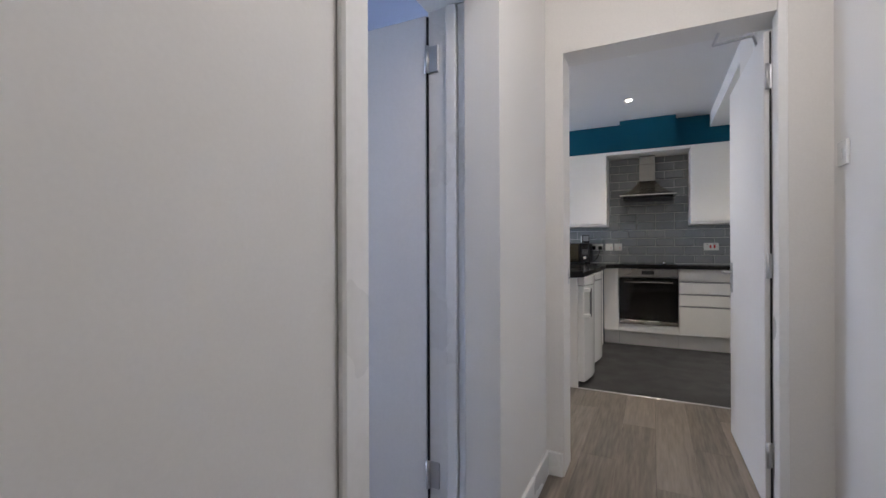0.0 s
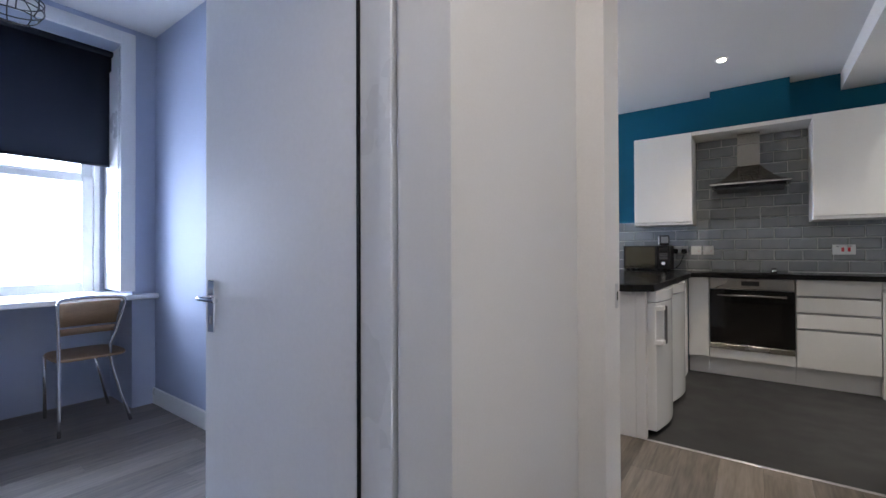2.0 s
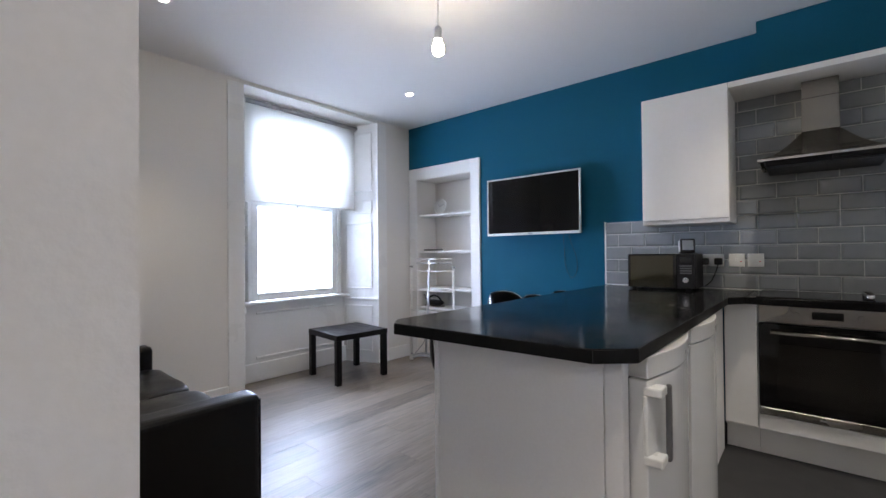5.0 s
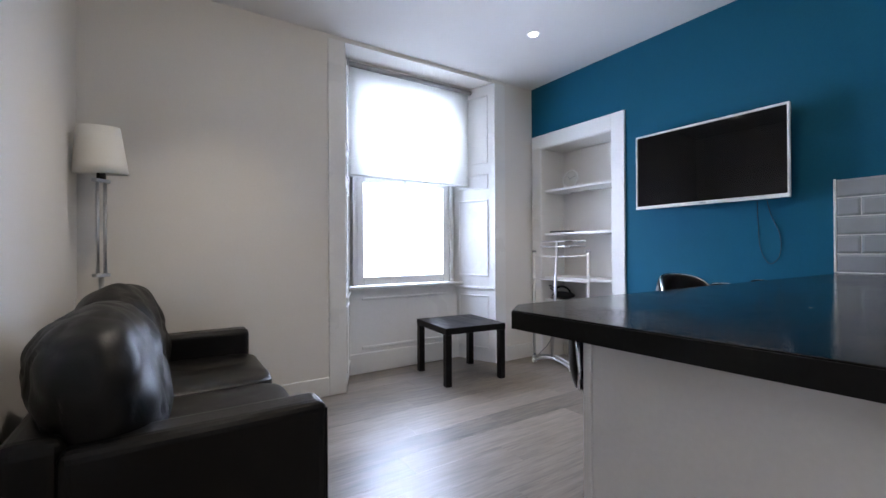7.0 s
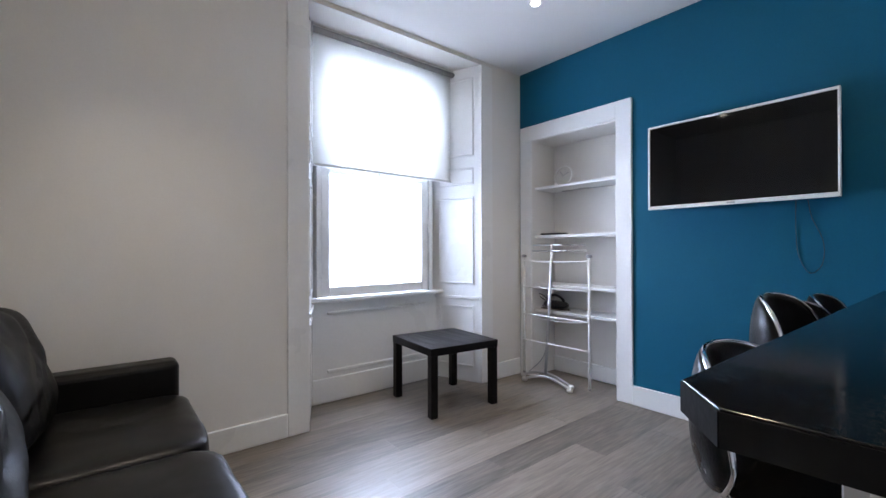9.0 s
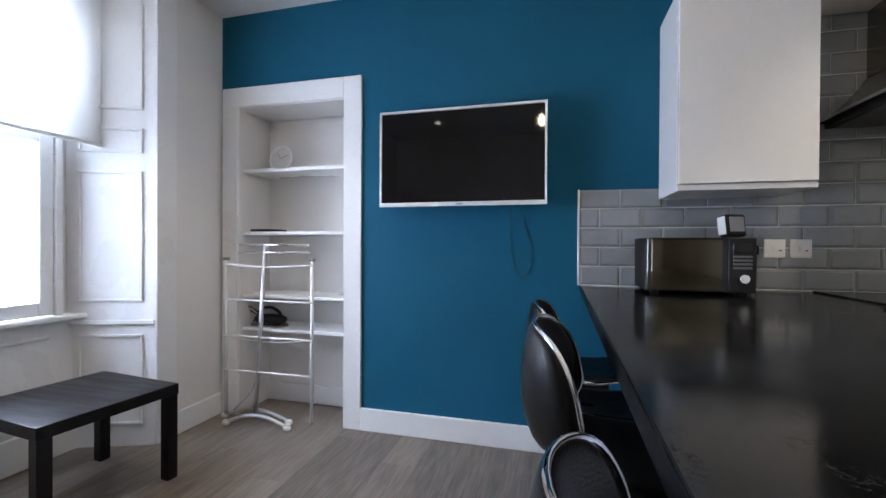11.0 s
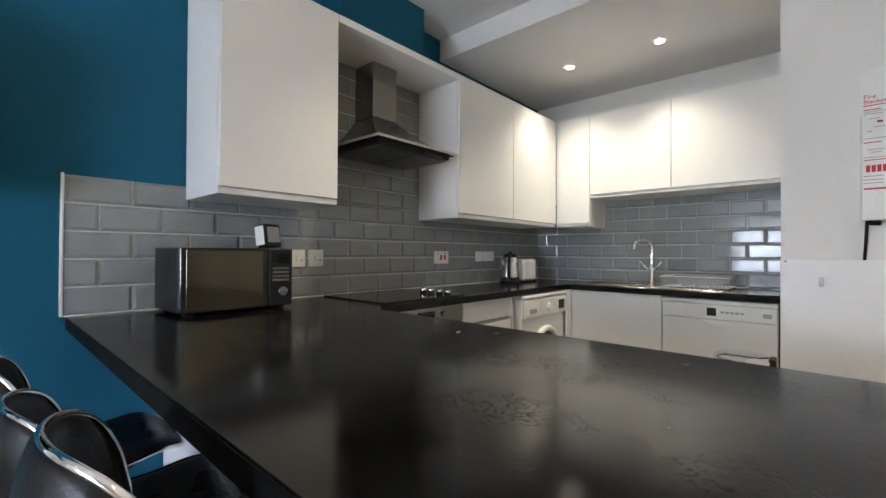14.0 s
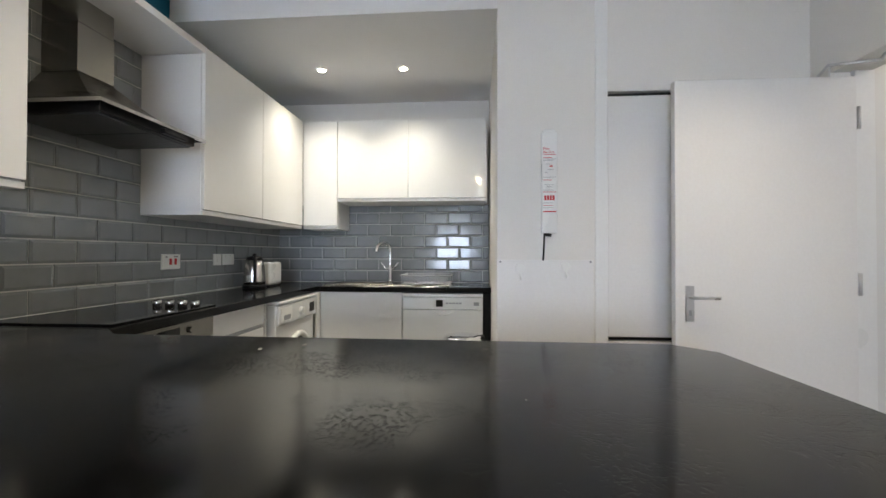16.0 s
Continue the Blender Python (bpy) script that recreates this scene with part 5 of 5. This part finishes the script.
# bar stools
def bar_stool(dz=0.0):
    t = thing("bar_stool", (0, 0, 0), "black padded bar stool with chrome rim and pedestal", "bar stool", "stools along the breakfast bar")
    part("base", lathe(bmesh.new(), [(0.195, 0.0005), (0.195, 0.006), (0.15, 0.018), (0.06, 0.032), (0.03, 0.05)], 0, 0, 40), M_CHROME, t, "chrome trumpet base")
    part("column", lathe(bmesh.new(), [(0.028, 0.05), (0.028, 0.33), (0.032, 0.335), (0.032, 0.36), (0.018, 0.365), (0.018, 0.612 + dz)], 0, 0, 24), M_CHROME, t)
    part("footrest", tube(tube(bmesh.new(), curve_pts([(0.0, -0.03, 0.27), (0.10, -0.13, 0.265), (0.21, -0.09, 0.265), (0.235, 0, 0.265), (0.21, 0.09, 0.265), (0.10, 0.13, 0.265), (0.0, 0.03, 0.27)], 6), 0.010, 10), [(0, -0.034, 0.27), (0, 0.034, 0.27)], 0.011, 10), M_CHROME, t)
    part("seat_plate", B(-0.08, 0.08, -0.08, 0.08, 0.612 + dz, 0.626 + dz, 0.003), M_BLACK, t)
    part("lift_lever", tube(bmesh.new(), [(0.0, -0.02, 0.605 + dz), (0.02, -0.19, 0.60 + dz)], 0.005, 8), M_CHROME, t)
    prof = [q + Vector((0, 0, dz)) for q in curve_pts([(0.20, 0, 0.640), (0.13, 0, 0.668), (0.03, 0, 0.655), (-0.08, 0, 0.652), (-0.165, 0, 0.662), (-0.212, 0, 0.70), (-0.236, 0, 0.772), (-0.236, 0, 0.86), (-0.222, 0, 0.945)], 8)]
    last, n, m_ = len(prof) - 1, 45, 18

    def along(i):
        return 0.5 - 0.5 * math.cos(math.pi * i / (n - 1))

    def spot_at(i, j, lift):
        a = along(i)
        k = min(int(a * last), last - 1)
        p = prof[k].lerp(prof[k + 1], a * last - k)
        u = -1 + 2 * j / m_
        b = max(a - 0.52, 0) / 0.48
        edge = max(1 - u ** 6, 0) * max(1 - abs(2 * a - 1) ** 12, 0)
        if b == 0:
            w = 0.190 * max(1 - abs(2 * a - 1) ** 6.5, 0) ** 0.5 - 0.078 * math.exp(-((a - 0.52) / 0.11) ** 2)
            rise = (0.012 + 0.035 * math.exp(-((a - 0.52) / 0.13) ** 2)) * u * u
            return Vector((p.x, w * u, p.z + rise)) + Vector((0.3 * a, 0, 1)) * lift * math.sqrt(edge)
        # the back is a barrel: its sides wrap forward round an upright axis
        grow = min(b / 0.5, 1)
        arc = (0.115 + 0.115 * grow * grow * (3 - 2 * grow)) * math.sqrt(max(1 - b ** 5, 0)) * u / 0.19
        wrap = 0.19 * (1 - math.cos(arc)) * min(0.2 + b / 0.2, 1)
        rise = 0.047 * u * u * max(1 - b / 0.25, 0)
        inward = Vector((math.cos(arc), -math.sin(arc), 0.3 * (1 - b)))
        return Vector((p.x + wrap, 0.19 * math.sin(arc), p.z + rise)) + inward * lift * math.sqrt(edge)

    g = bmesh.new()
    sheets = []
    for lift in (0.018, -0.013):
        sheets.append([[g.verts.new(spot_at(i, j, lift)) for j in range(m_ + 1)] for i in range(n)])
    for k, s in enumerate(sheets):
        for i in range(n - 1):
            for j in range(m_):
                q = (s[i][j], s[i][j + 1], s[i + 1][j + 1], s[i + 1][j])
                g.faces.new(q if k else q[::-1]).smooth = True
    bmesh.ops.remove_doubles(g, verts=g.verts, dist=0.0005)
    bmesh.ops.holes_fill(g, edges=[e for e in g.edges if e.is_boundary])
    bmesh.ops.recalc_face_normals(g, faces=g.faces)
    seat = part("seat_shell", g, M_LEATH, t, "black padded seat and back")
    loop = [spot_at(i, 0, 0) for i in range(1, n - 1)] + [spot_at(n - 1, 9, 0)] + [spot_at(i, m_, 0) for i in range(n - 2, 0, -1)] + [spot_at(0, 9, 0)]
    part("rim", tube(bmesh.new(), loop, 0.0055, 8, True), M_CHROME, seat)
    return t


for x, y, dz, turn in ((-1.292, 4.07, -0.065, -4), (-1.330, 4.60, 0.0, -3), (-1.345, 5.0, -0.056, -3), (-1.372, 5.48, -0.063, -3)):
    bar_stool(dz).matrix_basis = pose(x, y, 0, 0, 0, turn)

# ceiling fittings
for sx, sy, sz in SPOTS:
    t = thing("downlight", (sx, sy, sz), "small round recessed ceiling downlight, lit", "downlight", "recessed downlights")
    part("bezel", lathe(bmesh.new(), [(0.028, sz - 0.004), (0.042, sz - 0.006), (0.045, sz - 0.0005)], sx, sy, 28), M_WHITEP, t)
    part("lens", lathe(bmesh.new(), [(0.001, sz - 0.0075), (0.026, sz - 0.0075), (0.026, sz - 0.0045)], sx, sy, 24), M_LED, t)
pd = thing("pendant_bulb", (-1.63, 4.18, CEIL), "bare lit bulb hanging on a white flex", "pendant light")
part("ceiling_rose", lathe(bmesh.new(), [(0.045, CEIL - 0.0005), (0.042, CEIL - 0.02), (0.012, CEIL - 0.035)], -1.63, 4.18), M_WHITEP, pd)
part("flex", tube(bmesh.new(), [(-1.63, 4.18, CEIL - 0.035), (-1.63, 4.18, 2.390)], 0.0035, 8), M_WHITEP, pd)
part("holder", lathe(bmesh.new(), [(0.012, 2.395), (0.019, 2.385), (0.019, 2.340), (0.024, 2.335), (0.024, 2.322)], -1.63, 4.18), M_WHITEP, pd)
part("bulb", lathe(bmesh.new(), [(0.014, 2.322), (0.02, 2.310), (0.030, 2.295), (0.032, 2.272), (0.027, 2.252), (0.014, 2.241), (0.001, 2.239)], -1.63, 4.18), M_BULB, pd, "warm glowing bulb")
sm = thing("smoke_alarm", (-0.147, 3.88, CEIL), "round white smoke alarm on the ceiling", "smoke alarm")
part("plate", lathe(bmesh.new(), [(0.055, CEIL - 0.0005), (0.055, CEIL - 0.012), (0.05, CEIL - 0.014)], -0.147, 3.88), M_WHITEP, sm)
part("dome", lathe(bmesh.new(), [(0.046, CEIL - 0.0145), (0.042, CEIL - 0.035), (0.025, CEIL - 0.042), (0.001, CEIL - 0.043)], -0.147, 3.88), M_WHITEP, sm)

# fire blanket, hooks, hall switch
fb = thing("fire_blanket", (EX - 0.02, 3.84, 1.27), "slim white fire blanket case with red print", "fire blanket")
part("case", B(EX - 0.034, EX - 0.0005, 3.80, 3.88, 1.268, 1.80, 0.004, 2), M_WHITEP, fb)
part("top_tab", B(EX - 0.030, EX - 0.0008, 3.81, 3.87, 1.8002, 1.815, 0.003), M_WHITEP, fb)
part("pull_tape", tube(tube(bmesh.new(), [(EX - 0.02, 3.865, 1.268), (EX - 0.02, 3.868, 1.19), (EX - 0.02, 3.872, 1.125)], 0.005, 6), [(EX - 0.02, 3.864, 1.262), (EX - 0.02, 3.83, 1.258)], 0.009, 8), M_BLACK, fb)
FACE = EX - 0.0345


def bar(y0, y1, z0, z1, m_):
    part("print_bar", B(FACE - 0.0006, FACE, y0, y1, z0, z1), m_, fb)


def words(text, y, z, size, m_):
    cu = bpy.data.curves.new("words", "FONT")
    cu.body, cu.size, cu.extrude = text, size, 0.0004
    tmp = bpy.data.objects.new("words", cu)
    me = bpy.data.meshes.new_from_object(tmp)
    bpy.data.objects.remove(tmp)
    mm = Matrix(((0, 0, -1, FACE - 0.0006), (-1, 0, 0, y), (0, 1, 0, z), (0, 0, 0, 1)))
    me.transform(mm)
    g_ = bmesh.new()
    g_.from_mesh(me)
    bpy.data.meshes.remove(me)
    part("lettering", g_, m_, fb, "bold red lettering")


words("Fire", 3.874, 1.704, 0.021, M_RED)
words("Blanket", 3.874, 1.686, 0.0195, M_RED)
for z0, h, w, m_ in ((1.678, 0.003, 0.066, M_RED), (1.662, 0.003, 0.045, M_RED), (1.655, 0.002, 0.066, M_GREYINK), (1.648, 0.002, 0.05, M_GREYINK), (1.56, 0.002, 0.066, M_GREYINK), (1.545, 0.003, 0.045, M_RED), (1.482, 0.003, 0.068, M_RED), (1.492, 0.002, 0.055, M_GREYINK), (1.425, 0.002, 0.05, M_GREYINK), (1.412, 0.002, 0.05, M_RED), (1.40, 0.002, 0.05, M_GREYINK), (1.378, 0.006, 0.068, M_RED)):
    bar(3.874 - w, 3.874, z0, z0 + h, m_)
for i in range(4):
    bar(3.868 - i * 0.014 - 0.011, 3.868 - i * 0.014, 1.44, 1.465, M_RED)
bar(3.825, 3.84, 1.615, 1.623, M_RED)
for y0, y1, z in ((3.83, 3.86, 1.63), (3.82, 3.85, 1.60), (3.85, 3.866, 1.585), (3.82, 3.865, 1.52), (3.83, 3.855, 1.51)):
    bar(y0, y1, z, z + 0.0018, M_GREYINK)


def hook(y, z, x=EX - 0.0062):
    t = thing("coat_hook", (x, y, z), "white plastic adhesive hook on the board", "hook", "hooks on the board")
    part("pad", tube(bmesh.new(), [(x, y, z + 0.008), (x - 0.012, y, z + 0.008), (x - 0.019, y, z + 0.008)], 0.025, 20), M_WHITEP, t)
    part("hook", tube(bmesh.new(), curve_pts([(x - 0.012, y, z), (x - 0.018, y, z - 0.03), (x - 0.025, y, z - 0.045), (x - 0.038, y, z - 0.045), (x - 0.042, y, z - 0.03)], 5), 0.005, 8), M_WHITEP, t)


hook(3.755, 1.085)
hook(3.99, 1.075)
sw = solid("light_switch", B(0.590, 0.6, 2.215, 2.30, 1.385, 1.472, 0.003, 2), M_WHITEP, "white square light switch on the hall wall", "switch")
part("rocker", B(0.586, 0.5905, 2.25, 2.265, 1.41, 1.445, 0.002), M_WHITEP, sw)
# Invented fitting, out of view, to go with the hall fill lamp.
hl = thing("added_hall_light", (0.12, 1.05, 2.62), "unseen round ceiling light added to brighten the hall", "ceiling light")
part("base", lathe(bmesh.new(), [(0.12, 2.6195), (0.12, 2.60), (0.10, 2.595)], 0.12, 1.05), M_WHITEP, hl)
part("diffuser", lathe(bmesh.new(), [(0.098, 2.5945), (0.09, 2.575), (0.06, 2.558), (0.001, 2.55)], 0.12, 1.05), emit("added opal diffuser glow", (1.0, 0.94, 0.9), 4.0), hl)

# ---- bedroom ----
bc = thing("bedroom_chair", (-3.6, 1.88, 0), "chrome framed chair with plywood seat and back", "chair")
part("seat", prism(bmesh.new(), [(v.x, v.y) for v in curve_pts([(-3.40, 1.72, 0), (-3.38, 1.88, 0), (-3.40, 2.04, 0), (-3.60, 2.07, 0), (-3.77, 2.03, 0), (-3.80, 1.88, 0), (-3.77, 1.73, 0), (-3.60, 1.69, 0)], 4, True)], 0.44, 0.455, 0.003), M_PINE, bc)
for foot, mid, top, front in ((1.706, 1.712, 1.69, 1.735), (2.066, 1.965, 2.02, 2.08)):
    part("back_leg", tube(bmesh.new(), curve_pts([(-3.365, foot, 0.002), (-3.40, mid, 0.44), (-3.37, mid + (top - mid) * 0.5, 0.62), (-3.33, top, 0.77), (-3.325, top, 0.80)], 6), 0.010, 10), M_CHROME, bc)
    part("front_leg", tube(bmesh.new(), [(-3.86, front, 0.002), (-3.76, mid, 0.44)], 0.010, 10), M_CHROME, bc)
    part("side_rail", tube(bmesh.new(), [(-3.76, mid, 0.434), (-3.40, mid, 0.434)], 0.008, 8), M_CHROME, bc)
part("top_rail", tube(bmesh.new(), curve_pts([(-3.325, 1.69, 0.80), (-3.33, 1.715, 0.822), (-3.35, 1.855, 0.83), (-3.33, 1.995, 0.822), (-3.325, 2.02, 0.80)], 6), 0.010, 10), M_CHROME, bc)
for za, zb in ((0.655, 0.80), (0.60, 0.64)):
    g = bmesh.new()
    rows2 = [[g.verts.new((-3.352 - 0.02 * math.cos((i / 10 - 0.5) * 2.4) - (0.8 - z) * 0.18, 1.70 + (0.8 - z) * 0.09 + (0.31 - (0.8 - z) * 0.24) * i / 10, z)) for i in range(11)] for z in (za, zb)]
    for i in range(10):
        g.faces.new((rows2[0][i], rows2[0][i + 1], rows2[1][i + 1], rows2[1][i])).smooth = True
    bk = part("back_board", g, M_PINE, bc)
    bk.modifiers.new("ply", "SOLIDIFY").thickness = 0.009
cg = thing("cage_pendant", (-2.6, 1.39, BED_Z), "black wire cage pendant lamp", "pendant light")
part("flex", tube(bmesh.new(), [(-2.6, 1.39, BED_Z), (-2.6, 1.39, 2.36)], 0.004, 6), M_BLACK, cg)
part("holder", lathe(bmesh.new(), [(0.012, 2.365), (0.024, 2.355), (0.024, 2.29), (0.03, 2.285)], -2.6, 1.39), M_BLACK, cg)
for r, z in ((0.035, 2.29), (0.055, 2.245), (0.105, 2.205), (0.105, 2.165), (0.085, 2.13)):
    part("hoop", tube(bmesh.new(), [(-2.6 + r * math.cos(2 * math.pi * i / 28), 1.39 + r * math.sin(2 * math.pi * i / 28), z) for i in range(28)], 0.0028, 6, True), M_BLACK, cg)
for k in range(8):
    a = 2 * math.pi * k / 8
    part("wire", tube(bmesh.new(), [(-2.6 + r * math.cos(a), 1.39 + r * math.sin(a), z) for r, z in ((0.035, 2.29), (0.055, 2.245), (0.105, 2.205), (0.105, 2.165), (0.085, 2.13))], 0.0025, 6), M_BLACK, cg)
bs_ = solid("bedroom_socket", B(-2.64, -2.495, 2.2805, 2.29, 0.195, 0.282, 0.003, 2), M_WHITEP, "white double socket above the bedroom skirting", "socket")
for x in (-2.61, -2.545):
    part("switch", B(x, x + 0.014, 2.277, 2.281, 0.25, 0.265, 0.001), M_WHITEP, bs_)
wb = thing("waste_bin", (-3.76, 1.36, 0), "black plastic waste bin", "bin")
part("tub", lathe(bmesh.new(), [(0.10, 0.0005), (0.125, 0.26), (0.130, 0.265), (0.120, 0.262), (0.096, 0.01), (0.001, 0.01)], -3.76, 1.36, 28), M_BLACK, wb)

# ---- tiles ----
TILES = {}


def tile_mesh(w, h):
    """A bevelled glazed tile in the xz plane, facing -y, its lower left corner at the origin."""
    key = (round(w, 3), round(h, 3))
    if key not in TILES:
        e, d_ = min(0.012, w * 0.3, h * 0.3), 0.007
        g_ = bmesh.new()
        o = [g_.verts.new(p) for p in ((0.001, 0, 0.001), (w - 0.001, 0, 0.001), (w - 0.001, 0, h - 0.001), (0.001, 0, h - 0.001))]
        mid = [g_.verts.new((v.co.x, -0.003, v.co.z)) for v in o]
        f_ = [g_.verts.new(p) for p in ((e, -d_, e), (w - e, -d_, e), (w - e, -d_, h - e), (e, -d_, h - e))]
        for a_, b_ in ((o, mid), (mid, f_)):
            for i in range(4):
                g_.faces.new((a_[i], a_[(i + 1) % 4], b_[(i + 1) % 4], b_[i]))
        g_.faces.new(f_)
        TILES[key] = mesh_of("tile", g_, M_TILE)
    return TILES[key]


def tile_wall(name, m, length, rows_n, ztop, skip, label):
    """Rows of brick-bonded tiles along m's x axis; skip(x, z) leaves a place bare."""
    slab = B(0, length, -0.0035, 0.0035, 0, ztop)
    bmesh.ops.transform(slab, matrix=m, verts=slab.verts)
    root = solid(name, slab, M_GROUT, label, "wall tiles", kind="structure")
    for r in range(rows_n):
        z = r * 0.1
        h = min(0.0965, ztop - z)
        x = 0.0 if r % 2 == 0 else -0.1
        while x < length - 0.01:
            a_, b_ = max(x, 0), min(x + 0.198, length)
            if b_ - a_ > 0.015 and h > 0.01 and not skip((a_ + b_) / 2, z + 0.05):
                ob = new("tile", tile_mesh(b_ - a_, h))
                ob.parent = root
                ob.matrix_basis = m @ Matrix.Translation((a_, -0.0035, z + 0.0018))
            x += 0.2
    return root


tile_wall("north_wall_tiles", Matrix.Translation((-1.384, 5.9685, TOPZ + 0.003)), 3.325, 5, 0.498, lambda x, z: False, "grey bevelled metro tiles in white grout")
tile_wall("hood_wall_tiles", Matrix.Translation((-0.584, 5.9685, TOPZ + 0.503)), 1.0, 8, 0.775, lambda x, z: False, "grey bevelled metro tiles behind the hood")
tile_wall("east_wall_tiles", Matrix.Translation((1.9415, 5.965, TOPZ + 0.003)) @ Matrix.Rotation(radians(-90), 4, "Z"), 1.853, 7, 0.665, lambda x, z: False, "grey bevelled metro tiles behind the sink")
solid("tile_edge_trim", B(-1.394, -1.3845, 5.957, NY, TOPZ + 0.001, TOPZ + 0.506, 0.002), M_WHITEP, "white edging of the tiled splashback", "trim", kind="structure")
bm = B(-1.384, 1.936, 5.952, 5.9618, TOPZ + 0.0005, TOPZ + 0.006, 0.002)
solid("sealant_bead", bm, M_WHITEP, "white sealant along the worktop", "trim", kind="structure")

# ---- floor planks ----
PW, PL = 0.182, 1.22
PLANKS = {}
floor_ob = bpy.data.objects["floor"]


def plank_mesh(w, l):
    key = (round(w, 3), round(l, 3))
    if key not in PLANKS:
        PLANKS[key] = mesh_of("plank", B(0.0004, w - 0.0004, 0.0004, l - 0.0004, -0.004, 0.0), M_PLANK)
    return PLANKS[key]


for x0, x1, y0, y1 in ((-3.66, -0.62, 2.53, 5.972), (-0.62, -0.48, 2.53, 3.73), (-0.48, 0.60, -1.6, 3.73), (-4.05, -0.79, -0.7, 2.29), (-4.055, -3.66, 4.06, 5.47), (-3.53, -2.755, 5.972, 6.28), (-0.79, -0.48, 0.91, 1.70)):
    i = math.floor(x0 / PW)
    while i * PW < x1:
        a_, b_ = max(i * PW, x0), min((i + 1) * PW, x1)
        off = (i * 0.4137) % 1.0 * PL
        j = math.floor((y0 - off) / PL)
        while off + j * PL < y1:
            c_, e_ = max(off + j * PL, y0), min(off + (j + 1) * PL, y1)
            if b_ - a_ > 0.004 and e_ - c_ > 0.004:
                ob = new("plank", plank_mesh(b_ - a_, e_ - c_))
                ob.parent = floor_ob
                ob.location = (a_, c_, 0)
            j += 1
        i += 1
